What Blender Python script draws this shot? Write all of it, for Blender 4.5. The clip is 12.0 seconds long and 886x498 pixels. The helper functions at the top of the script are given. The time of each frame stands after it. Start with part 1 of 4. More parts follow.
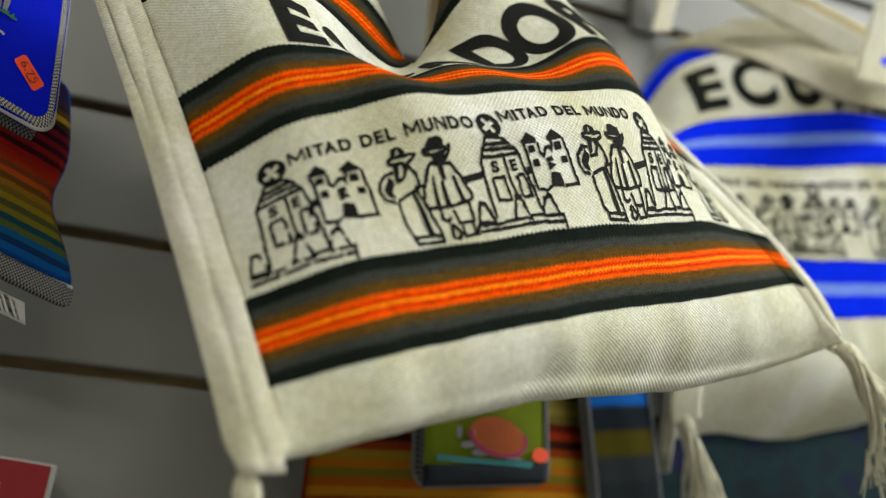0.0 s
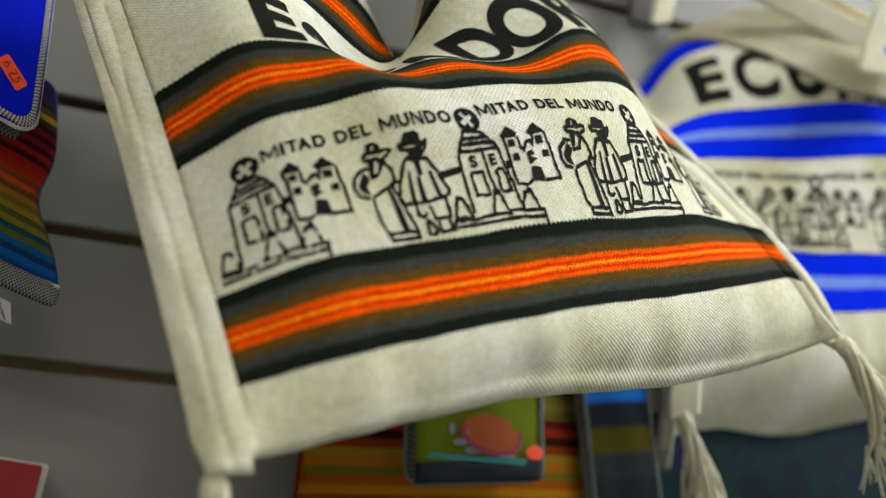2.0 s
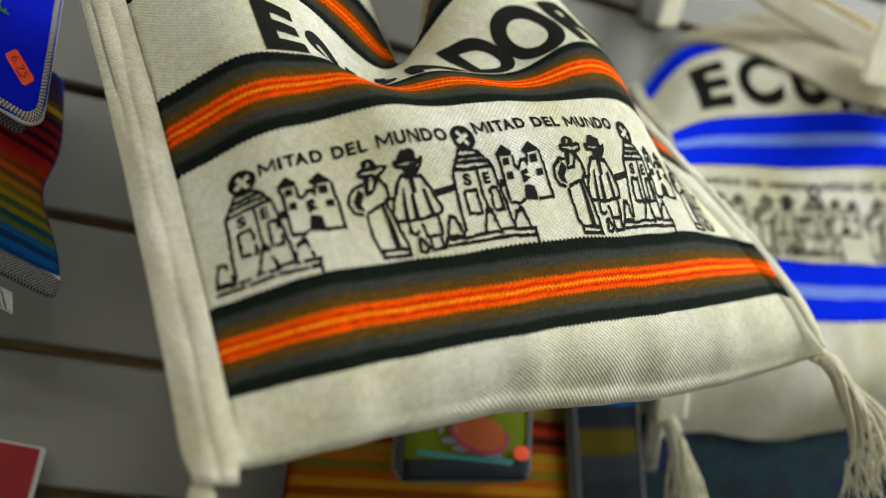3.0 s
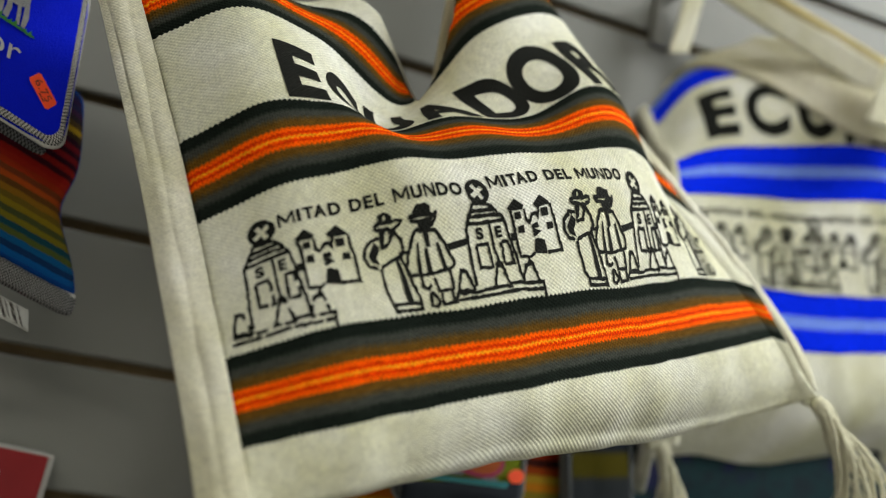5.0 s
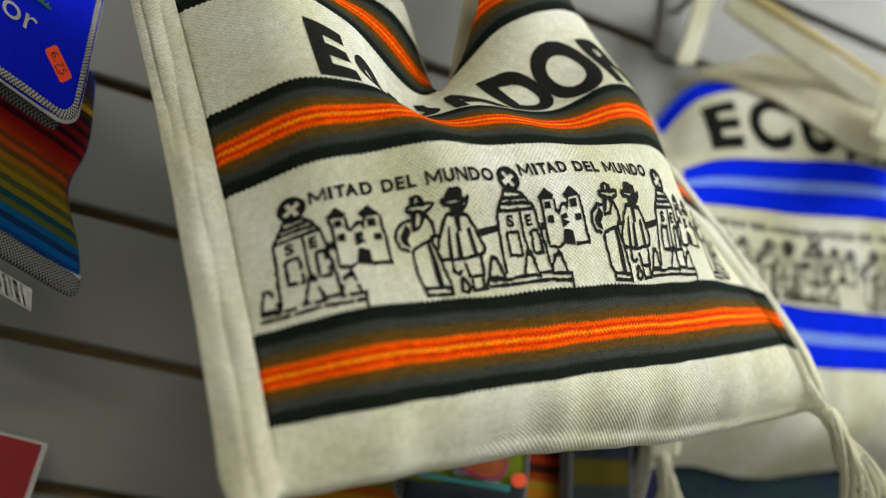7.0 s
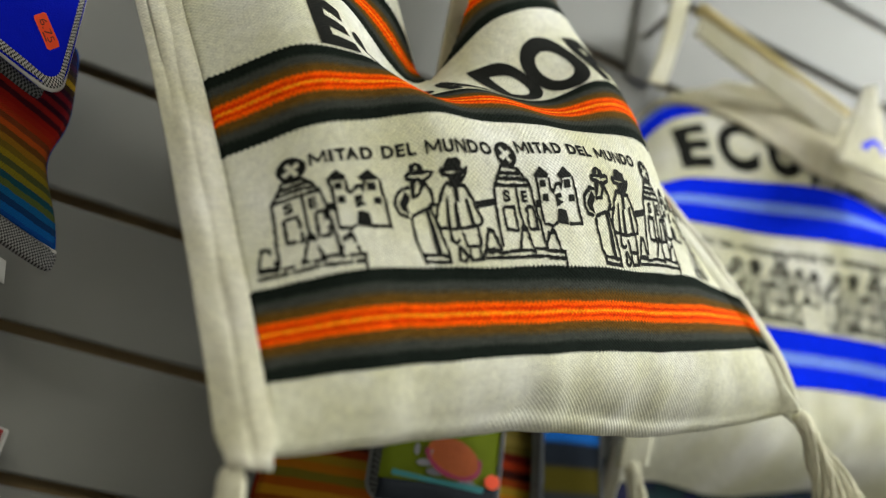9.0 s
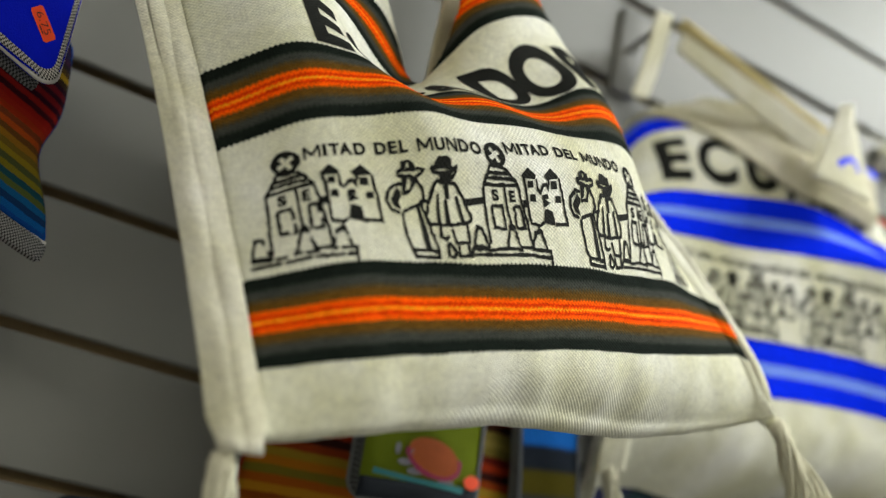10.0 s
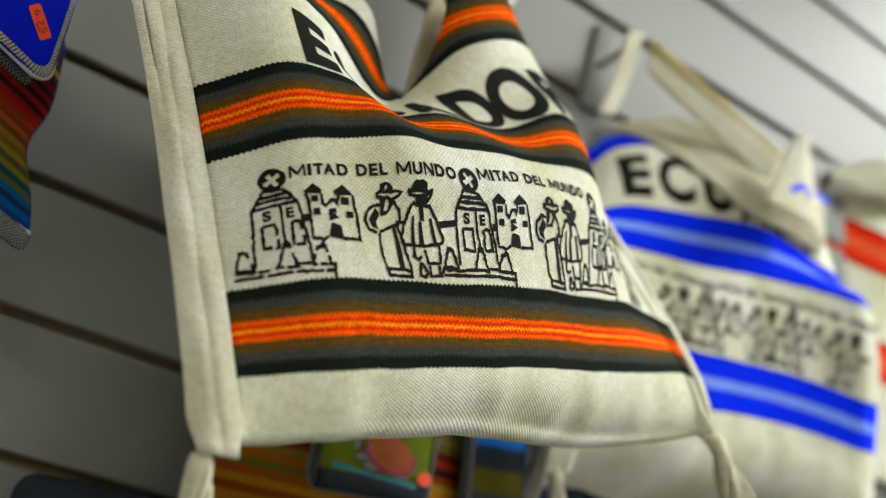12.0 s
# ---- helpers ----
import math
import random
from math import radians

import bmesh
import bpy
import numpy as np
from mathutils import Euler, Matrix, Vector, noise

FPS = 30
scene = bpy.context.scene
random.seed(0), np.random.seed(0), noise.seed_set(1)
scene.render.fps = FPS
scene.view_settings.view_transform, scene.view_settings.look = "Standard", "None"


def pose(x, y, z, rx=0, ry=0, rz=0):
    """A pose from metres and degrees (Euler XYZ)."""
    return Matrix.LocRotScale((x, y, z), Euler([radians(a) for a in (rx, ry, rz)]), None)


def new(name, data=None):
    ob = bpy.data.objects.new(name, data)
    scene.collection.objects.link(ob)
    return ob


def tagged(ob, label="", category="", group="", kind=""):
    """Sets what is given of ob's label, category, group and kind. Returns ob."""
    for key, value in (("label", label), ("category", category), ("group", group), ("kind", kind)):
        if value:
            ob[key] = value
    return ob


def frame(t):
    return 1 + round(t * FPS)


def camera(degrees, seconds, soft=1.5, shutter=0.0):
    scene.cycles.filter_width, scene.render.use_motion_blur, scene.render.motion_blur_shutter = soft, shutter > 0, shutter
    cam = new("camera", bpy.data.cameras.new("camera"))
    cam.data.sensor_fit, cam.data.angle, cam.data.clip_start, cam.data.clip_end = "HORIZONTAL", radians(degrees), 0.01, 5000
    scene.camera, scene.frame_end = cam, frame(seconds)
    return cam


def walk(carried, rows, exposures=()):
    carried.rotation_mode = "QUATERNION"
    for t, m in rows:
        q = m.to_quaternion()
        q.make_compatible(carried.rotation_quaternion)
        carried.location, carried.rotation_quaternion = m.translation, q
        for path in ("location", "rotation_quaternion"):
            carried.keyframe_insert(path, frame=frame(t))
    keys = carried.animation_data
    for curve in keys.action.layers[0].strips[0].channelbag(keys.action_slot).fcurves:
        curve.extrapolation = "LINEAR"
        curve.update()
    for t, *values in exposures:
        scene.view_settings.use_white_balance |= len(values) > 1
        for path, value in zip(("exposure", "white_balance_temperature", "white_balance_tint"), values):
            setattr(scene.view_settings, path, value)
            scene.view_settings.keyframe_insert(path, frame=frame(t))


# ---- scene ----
cam = camera(46.0, 12.0, soft=1.2)
cam.data.dof.use_dof, cam.data.dof.focus_distance, cam.data.dof.aperture_fstop = True, 0.455, 4.1
ROWS = [
    (0, 0, -0.592, 1.55, 105.9, -4.04, -31.15),
    (0.5, 0.0075, -0.5879, 1.544, 106.74, -3.46, -30.52),
    (1, 0.0124, -0.5885, 1.5442, 106.67, -3.43, -30.04),
    (1.5, 0.0159, -0.592, 1.5473, 106.27, -3.67, -29.73),
    (2, 0.0177, -0.5974, 1.5525, 105.58, -3.93, -29.7),
    (2.5, 0.0175, -0.6047, 1.5607, 104.58, -5.07, -29.81),
    (3, 0.0156, -0.6114, 1.5698, 103.71, -6.18, -29.81),
    (5, -0.0034, -0.6225, 1.6008, 101.78, -8.62, -30.68),
    (5.5, -0.0076, -0.619, 1.6003, 101.83, -9, -31.07),
    (6, -0.0128, -0.6139, 1.598, 101.98, -9.66, -31.71),
    (6.5, -0.0161, -0.6075, 1.5916, 102.61, -9.95, -32.38),
    (8.5, -0.0222, -0.5815, 1.5557, 106.63, -10.52, -36.06),
    (9, -0.0244, -0.5807, 1.5476, 107.43, -10.87, -36.94),
    (9.5, -0.0269, -0.5796, 1.5412, 108.17, -11.25, -37.86),
    (10, -0.0301, -0.5826, 1.5364, 108.72, -11.65, -38.67),
    (10.5, -0.0353, -0.5869, 1.5365, 108.76, -12.34, -39.66),
    (11, -0.0407, -0.5915, 1.5364, 108.8, -12.82, -40.44),
    (11.5, -0.0481, -0.5981, 1.5404, 108.38, -13.78, -41.27),
    (12, -0.0551, -0.6004, 1.5437, 108.18, -14.21, -42.06),
]
walk(cam, [(t, pose(x, y, z, rx, ry, rz)) for t, x, y, z, rx, ry, rz in ROWS],
     exposures=[(0.0, 0.0), (3.0, -0.08), (5.5, -0.13), (8.5, -0.01), (12.0, 0.0)])

# ---- light ----
world = bpy.data.worlds.new("world")
scene.world = world
world.use_nodes = True
world.node_tree.nodes["Background"].inputs[0].default_value = (0.9, 0.95, 1.0, 1)
world.node_tree.nodes["Background"].inputs[1].default_value = 0.03
scene.view_settings.exposure = 0.0
LAMPS = [  # x, y, z, length along x, width, watts, colour
    (1.85, -0.50, 2.68, 1.2, 0.30, 24.0, (0.96, 1.0, 0.96)),
    (1.25, -1.05, 2.68, 1.2, 0.30, 22.0, (0.96, 1.0, 0.96)),
    # added fill with no known source: lifts and warms the left side
    (-0.90, -2.00, 2.68, 1.2, 0.30, 23.0, (1.0, 0.975, 0.82)),
]


def ceiling_lamp(x, y, z, lx, ly, watts, colour):
    data = bpy.data.lights.new("lamp", "AREA")
    data.shape, data.size, data.size_y, data.energy, data.color = "RECTANGLE", lx, ly, watts, colour
    lamp = new("lamp", data)
    lamp.location, lamp.rotation_euler = (x, y, z - 0.012), (0, 0, radians(-8.36))
    return lamp


for row in LAMPS:
    ceiling_lamp(*row)


# ---- materials ----
class Nodes:
    """Short hand for building node trees."""

    def __init__(self, name):
        self.mat = bpy.data.materials.new(name)
        self.mat.use_nodes = True
        self.tree = self.mat.node_tree
        self.bsdf = self.tree.nodes["Principled BSDF"]

    def add(self, kind, **props):
        n = self.tree.nodes.new(kind)
        for k, v in props.items():
            setattr(n, k, v)
        return n

    def put(self, socket, value):
        if isinstance(value, bpy.types.NodeSocket):
            self.tree.links.new(value, socket)
        elif isinstance(value, tuple) and len(value) == 3 and socket.type == "RGBA":
            socket.default_value = (*value, 1)
        else:
            socket.default_value = value

    def math(self, op, a, b=0.0, c=0.0, clamp=False):
        n = self.add("ShaderNodeMath", operation=op, use_clamp=clamp)
        for s, v in zip(n.inputs, (a, b, c)):
            self.put(s, v)
        return n.outputs[0]

    def mix(self, f, a, b, blend="MIX"):
        n = self.add("ShaderNodeMix", data_type="RGBA", blend_type=blend)
        self.put(n.inputs[0], f), self.put(n.inputs[6], a), self.put(n.inputs[7], b)
        return n.outputs[2]

    def uv(self):
        n = self.add("ShaderNodeSeparateXYZ")
        self.put(n.inputs[0], self.add("ShaderNodeTexCoord").outputs["UV"])
        return n.outputs[0], n.outputs[1]

    def combine(self, x, y):
        n = self.add("ShaderNodeCombineXYZ")
        self.put(n.inputs[0], x), self.put(n.inputs[1], y)
        return n.outputs[0]

    def coords(self, kind="Object"):
        return self.add("ShaderNodeTexCoord").outputs[kind]

    def noise(self, where, scale, detail=3.0, rough=0.6):
        n = self.add("ShaderNodeTexNoise")
        self.put(n.inputs["Vector"], where)
        self.put(n.inputs["Scale"], scale), self.put(n.inputs["Detail"], detail), self.put(n.inputs["Roughness"], rough)
        return n.outputs["Fac"]

    def ramp(self, f, stops, how="LINEAR"):
        n = self.add("ShaderNodeValToRGB")
        n.color_ramp.interpolation = how
        els = n.color_ramp.elements
        while len(els) < len(stops):
            els.new(0.5)
        for e, (p, c) in zip(els, stops):
            e.position, e.color = p, (*c, 1)
        self.put(n.inputs[0], f)
        return n.outputs[0]

    def bump(self, height, distance, strength=1.0):
        n = self.add("ShaderNodeBump")
        self.put(n.inputs["Height"], height)
        n.inputs["Distance"].default_value, n.inputs["Strength"].default_value = distance, strength
        self.put(self.bsdf.inputs["Normal"], n.outputs[0])

    def finish(self, colour, rough=0.8, sheen=0.0, specular=0.3):
        self.put(self.bsdf.inputs["Base Color"], colour)
        self.put(self.bsdf.inputs["Roughness"], rough)
        self.bsdf.inputs["Specular IOR Level"].default_value = specular
        if sheen:
            self.bsdf.inputs["Sheen Weight"].default_value, self.bsdf.inputs["Sheen Roughness"].default_value = sheen, 0.5
        return self.mat


CREAM = (0.66, 0.66, 0.527)
PITCH, ROW = 0.0024, 0.0017      # the weave: across the cloth, up the cloth


def weave_height(n, u, h, pitch=PITCH, row=ROW):
    """Plain weave: bumps in staggered rows."""
    a = n.math("SINE", n.math("MULTIPLY", u, 2 * math.pi / pitch))
    b = n.math("SINE", n.math("MULTIPLY", h, 2 * math.pi / row))
    rib = n.math("MULTIPLY", n.math("SINE", n.math("MULTIPLY", u, 4 * math.pi / pitch)), 0.05)
    return n.math("MULTIPLY_ADD", n.math("ADD", n.math("MULTIPLY", a, b), rib), 0.37, 0.5)


def woven(name, bands=(), stops=(), base=CREAM, relief=0.00032, pitch=PITCH, row=ROW, contrast=1.0):
    """Hand-woven cotton with bands of coloured weft at the given heights (from, to) up the cloth."""
    n = Nodes(name)
    u, h = n.uv()
    coords = n.coords("UV")
    u = n.math("ADD", u, n.math("MULTIPLY_ADD", n.noise(coords, 70.0, 3.0), 0.0012, -0.0006))
    slub = n.noise(coords, 260.0, 2.0)
    wobble = n.math("MULTIPLY_ADD", n.noise(coords, 45.0, 2.0), 0.0012, -0.0006)
    tooth = n.math("MULTIPLY_ADD", n.math("PINGPONG", u, pitch * 0.5), 0.75, -0.375 * pitch * 0.5)
    hh = n.math("ADD", n.math("ADD", h, wobble), tooth)
    high = weave_height(n, u, n.math("ADD", h, n.math("MULTIPLY", wobble, 0.4)), pitch, row)
    # blotches: stains and wear, plus yellowish shade and whiter light put into the colour
    stain_shade = n.math("MULTIPLY_ADD", n.noise(coords, 15.0, 5.0), 2.6, -0.8, clamp=True)
    colour = n.mix(stain_shade, tuple(c * k for c, k in zip(base, (0.90, 0.88, 0.70))), tuple(min(1, c * k) for c, k in zip(base, (1.26, 1.255, 1.46))))
    fleck = n.noise(coords, 1100.0, 1.0)
    streak = n.noise(n.combine(n.math("MULTIPLY", u, 170.0), n.math("MULTIPLY", h, 800.0)), 1.0, 3.0)
    for low, top in bands:
        f = n.math("DIVIDE", n.math("SUBTRACT", hh, low), top - low)
        inside = n.math("MULTIPLY", n.math("GREATER_THAN", f, 0.0), n.math("LESS_THAN", f, 1.0))
        within = n.math("DIVIDE", n.math("SUBTRACT", n.math("SUBTRACT", hh, n.math("MULTIPLY", tooth, 0.15)), low), top - low)
        within = n.math("ADD", within, n.math("MULTIPLY_ADD", fleck, 0.05, -0.025))
        rib = n.math("MULTIPLY_ADD", n.math("SINE", n.math("MULTIPLY", u, 4 * math.pi / pitch)), 0.17, n.math("MULTIPLY_ADD", streak, 1.0, 0.45))
        colour = n.mix(inside, colour, n.mix(1.0, n.ramp(within, stops), n.mix(0.0, rib, rib), "MULTIPLY"))
    shade = n.math("MULTIPLY_ADD", high, 0.33 * contrast, n.math("MULTIPLY_ADD", slub, 0.46, n.math("MULTIPLY_ADD", fleck, 0.70, 0.255 + 0.165 * (1 - contrast))))
    colour = n.mix(1.0, colour, n.mix(0.0, shade, shade), "MULTIPLY")
    n.bump(n.math("ADD", high, n.math("MULTIPLY", slub, 0.5)), relief)
    return n.finish(colour, 0.95, 0.0, 0.03)


BLACK, GREY, BROWN, RED, ORANGE, YELLOW = (0.010, 0.014, 0.011), (0.047, 0.052, 0.045), (0.125, 0.060, 0.009), (0.72, 0.028, 0.001), (1.0, 0.112, 0.001), (1.0, 0.42, 0.012)
HALF = [(0.0, BLACK), (0.125, BLACK), (0.175, GREY), (0.225, GREY), (0.27, (0.085, 0.058, 0.022)), (0.31, BROWN), (0.365, BROWN), (0.378, (0.35, 0.080, 0.006)), (0.392, ORANGE), (0.425, ORANGE), (0.440, RED), (0.462, RED), (0.472, ORANGE), (0.486, ORANGE), (0.4955, YELLOW), (0.5, YELLOW)]
ORANGE_STOPS = HALF + [(1 - p, c) for p, c in reversed(HALF[:-1])]
DEEP, PALE, NAVY = (0.002, 0.026, 1.0), (0.20, 0.33, 1.0), (0.003, 0.012, 0.25)
BLUE_STOPS = [(0.0, NAVY), (0.05, DEEP), (0.38, DEEP), (0.42, PALE), (0.58, PALE), (0.62, DEEP), (0.95, DEEP), (1.0, NAVY)]
RED_STOPS = [(0.0, (0.25, 0.01, 0.004)), (0.12, (0.75, 0.03, 0.008)), (0.35, (0.80, 0.05, 0.01)), (0.5, (0.85, 0.16, 0.06)), (0.65, (0.80, 0.05, 0.01)), (0.88, (0.70, 0.02, 0.006)), (1.0, (0.2, 0.008, 0.004))]
BANDS = ((0.026, 0.061), (0.118, 0.156), (0.210, 0.247))
cloth_orange = woven("cloth_orange", BANDS, ORANGE_STOPS, contrast=1.0)
cloth_blue = woven("cloth_blue", BANDS[:2] + ((0.224, 0.268),), BLUE_STOPS)
cloth_red = woven("cloth_red", BANDS, RED_STOPS)
cloth_plain = woven("cloth_plain", base=(0.60, 0.59, 0.475), relief=0.0003, contrast=0.7)
cloth_strap = woven("cloth_strap", base=(0.62, 0.605, 0.475), relief=0.0002, pitch=0.0020, row=0.0017, contrast=0.75)


def ink(name):
    n = Nodes(name)
    u, h = n.uv()
    high = weave_height(n, u, h)
    worn = n.noise(n.coords("UV"), 900.0, 2.0)
    n.bump(high, 0.0003)
    return n.finish(n.mix(n.math("MULTIPLY", worn, n.math("SUBTRACT", 1.0, high)), (0.005, 0.006, 0.005), (0.035, 0.034, 0.030)), 0.85, 0.0, 0.08)


black_ink = ink("black_ink")


def plain(name, colour, rough=0.6, vary=0.12, scale=40.0, relief=0.0, specular=0.4):
    """A plain surface with a little variation and grain."""
    n = Nodes(name)
    where = n.coords("Object")
    f = n.noise(where, scale, 4.0)
    fine = n.noise(where, scale * 22, 2.0)
    dark = tuple(c * (1 - vary) for c in colour)
    light = tuple(min(1.0, c * (1 + vary)) for c in colour)
    if relief:
        n.bump(n.math("ADD", fine, n.math("MULTIPLY", f, 0.5)), relief)
    return n.finish(n.mix(n.math("MULTIPLY_ADD", fine, 0.3, n.math("MULTIPLY", f, 0.7)), dark, light), n.math("MULTIPLY_ADD", fine, 0.15, rough - 0.07), 0.0, specular)


slat_paint = plain("slat_paint", (0.205, 0.205, 0.192), 0.42, 0.05, 6.0, 0.00004)
slat_core = plain("slat_core", (0.19, 0.135, 0.07), 0.9, 0.35, 60.0, 0.0003)
room_paint = plain("room_paint", (0.72, 0.72, 0.69), 0.8, 0.06, 3.0)
floor_tile = plain("floor_tile", (0.16, 0.15, 0.14), 0.35, 0.15, 5.0)
steel = plain("steel", (0.28, 0.28, 0.285), 0.42, 0.1, 80.0)
steel.node_tree.nodes["Principled BSDF"].inputs["Metallic"].default_value = 1.0
yarn = plain("yarn", (0.74, 0.71, 0.54), 0.9, 0.25, 150.0, 0.0004, 0.1)
hook_paint = plain("hook_paint", (0.22, 0.22, 0.21), 0.6, 0.2, 30.0)
lamp_case = plain("lamp_case", (0.8, 0.8, 0.8), 0.5)
glow = Nodes("glow")
glow.bsdf.inputs["Emission Color"].default_value, glow.bsdf.inputs["Emission Strength"].default_value = (1.0, 0.98, 0.92, 1), 6.0
glow = glow.finish((0.9, 0.9, 0.88), 0.6)


# ---- building helpers ----
def link_mesh(name, bm, material, parent=None, label="", smooth=True):
    me = bpy.data.meshes.new(name)
    bm.to_mesh(me)
    bm.free()
    if smooth:
        me.shade_smooth()
    for m in material if isinstance(material, (list, tuple)) else [material]:
        me.materials.append(m)
    ob = new(name, me)
    if parent:
        ob.parent = parent
    if label:
        ob["label"] = label
    return ob


def part(name, bm, material, parent, label="", smooth=True):
    return link_mesh(name, bm, material, parent, label, smooth)


def root(name, at=(0, 0, 0), label="", category="", group="", kind=""):
    return tagged(new(name), label, category, group, kind)


def box(bm, x0, x1, y0, y1, z0, z1, bevel=0.0):
    made = bmesh.ops.create_cube(bm, size=1.0, matrix=Matrix.Translation(((x0 + x1) / 2, (y0 + y1) / 2, (z0 + z1) / 2)) @ Matrix.Diagonal((x1 - x0, y1 - y0, z1 - z0, 1)))
    if bevel:
        bmesh.ops.bevel(bm, geom=list({e for v in made["verts"] for e in v.link_edges}), offset=bevel, segments=2, profile=0.5, affect="EDGES")
    return bm


def sheet(place, us, hs, thick=0.0012, rise=None):
    """A cloth through place(u, h) -> points, of that thickness, with UVs in metres. place takes arrays;
    rise(u, h) gives the height counted along the cloth, where that differs from h."""
    U, H = np.meshgrid(us, hs)
    u, h = U.ravel(), H.ravel()
    P = place(u, h)
    v = rise(u, h) if rise else h
    d = 2e-4
    normal = np.cross(place(u + d, h) - place(u - d, h), place(u, h + d) - place(u, h - d))
    normal /= np.linalg.norm(normal, axis=1)[:, None] + 1e-12
    Q = P - normal * thick
    nu, nh = len(us), len(hs)
    bm = bmesh.new()
    layer = bm.loops.layers.uv.new("UVMap")
    front = [bm.verts.new(p) for p in P.tolist()]
    back = [bm.verts.new(p) for p in Q.tolist()]

    def face(ids, side):
        f = bm.faces.new([side[i] if isinstance(i, int) else i[0][i[1]] for i in ids])
        for loop, i in zip(f.loops, ids):
            k = i if isinstance(i, int) else i[1]
            loop[layer].uv = (u[k], v[k])

    for j in range(nh - 1):
        for i in range(nu - 1):
            a = j * nu + i
            face((a, a + 1, a + nu + 1, a + nu), front)
            face((a + nu, a + nu + 1, a + 1, a), back)
    rim = [i for i in range(nu)] + [j * nu + nu - 1 for j in range(1, nh)] + [(nh - 1) * nu + i for i in range(nu - 2, -1, -1)] + [j * nu for j in range(nh - 2, 0, -1)]
    for a, b in zip(rim, rim[1:] + rim[:1]):
        face(((front, b), (front, a), (back, a), (back, b)), front)
    return bm


def tube(bm, points, radii, sides=8, squash=1.0):
    """A closed tube along points."""
    pts = [Vector(p) for p in points]
    if not isinstance(radii, (list, tuple)):
        radii = [radii] * len(pts)
    rings, last = [], None
    for i, p in enumerate(pts):
        t = (pts[min(i + 1, len(pts) - 1)] - pts[max(i - 1, 0)]).normalized()
        a = last - t * last.dot(t) if last else t.orthogonal()
        a.normalize()
        last = a
        b = t.cross(a)
        rings.append([bm.verts.new(p + radii[i] * (math.cos(w) * a + squash * math.sin(w) * b)) for w in (2 * math.pi * k / sides for k in range(sides))])
    for r, s in zip(rings, rings[1:]):
        for k in range(sides):
            bm.faces.new((r[k], r[(k + 1) % sides], s[(k + 1) % sides], s[k]))
    bm.faces.new(list(reversed(rings[0]))), bm.faces.new(rings[-1])
    return bm


def bend(a, b, sag, n=12):
    """Points from a to b, bowed by the vector sag in the middle."""
    a, b, sag = Vector(a), Vector(b), Vector(sag)
    return [a.lerp(b, i / (n - 1)) + sag * (4 * (i / (n - 1)) * (1 - i / (n - 1))) for i in range(n)]


def smooth_step(x):
    x = np.clip(x, 0, 1)
    return x * x * (3 - 2 * x)


class BagCloth:
    """The front of a hanging bag: a sheet between a left and a right edge, each a curve of the height h, with bulges and
    folds on it. u runs across the cloth, h up it, both in metres."""

    OUT = np.array([0, -0.88, -0.47])

    def __init__(self, width, left, right, slack, folds, tuck=(0.0, 0.135, 0.05), curl=(0.0, 0.0), lap=((0.0,), (9.0,)), shoulder=(0.0, 0.1, 0.1, 0.1)):
        self.tuck, self.curl, self.lap, self.shoulder = tuck, curl, lap, shoulder
        self.width, self.left, self.right, self.slack, self.folds = width, np.array(left), np.array(right), slack, folds

    def edge(self, rows, h):
        return sum(np.outer(h * (10 * h) ** (i - 1) if i else np.ones_like(h), row) for i, row in enumerate(rows))

    def __call__(self, u, h):
        u, h = np.asarray(u, float), np.asarray(h, float)
        over = np.maximum(0, h - np.interp(u, *self.lap))     # cloth that has folded over to the back
        h = h - over
        r, e = u / self.width, self.slack
        a, b = self.edge(self.left, h), self.edge(self.right, h)
        g = r + (e[0] + e[1] * h * 10) * np.sin(math.pi * r) + (e[2] + e[3] * h * 10) * np.sin(2 * math.pi * r)
        s = a + (b - a) * g[:, None] + np.outer((e[4] + e[5] * h * 10) * np.sin(math.pi * r), self.OUT) * 0.1
        for out, up, centre, lean, wide, start, rise, side in self.folds:
            x = (r - centre - lean * (h - 0.15) * 5) / wide
            q = np.exp(-x * x) * smooth_step((h - start) / rise) * np.sin(math.pi * np.clip(r, 0, 1)) ** 0.5
            s = s + q[:, None] * (self.OUT * out + np.array([side, 0, up])) * 0.1
        # the left shoulder droops
        deep, wide, start, rise = self.shoulder
        s[:, 2] -= deep * np.exp(-(np.maximum(r, 0) / wide) ** 1.5) * smooth_step((h - start) / rise)
        # small puckers, most along the hem
        pucker = np.sin(148 * u + 66 * h) + np.sin(83 * u - 117 * h + 1.0) + 0.7 * np.sin(231 * u + 40 * h + 2.0) + 0.8 * np.sin(31 * u + 160 * h)
        s = s + np.outer(pucker * (0.00022 + 0.00026 * np.exp(-((h - 0.008) / 0.016) ** 2)) * np.sin(math.pi * np.clip(r, 0, 1)) ** 0.5, self.OUT)
        # the hem turns under
        start, back = self.curl
        s[:, 1] += back * np.maximum(0, start - h) ** 2 * np.sin(math.pi * np.clip(r, 0, 1)) ** 0.3
        return s + np.outer(over, (0.72, 0.62, -0.12))

    def seam(self, u, h):
        """Cloth taken up in the right-hand seam, most at mid height."""
        return u * (1 - self.tuck[0] / self.width * np.exp(-((h - self.tuck[1]) / self.tuck[2]) ** 2))

    def normal(self, u, h):
        d = 2e-4
        n = np.cross(self(u + d, h) - self(u - d, h), self(u, h + d) - self(u, h - d))
        return n / (np.linalg.norm(n, axis=1)[:, None] + 1e-12)


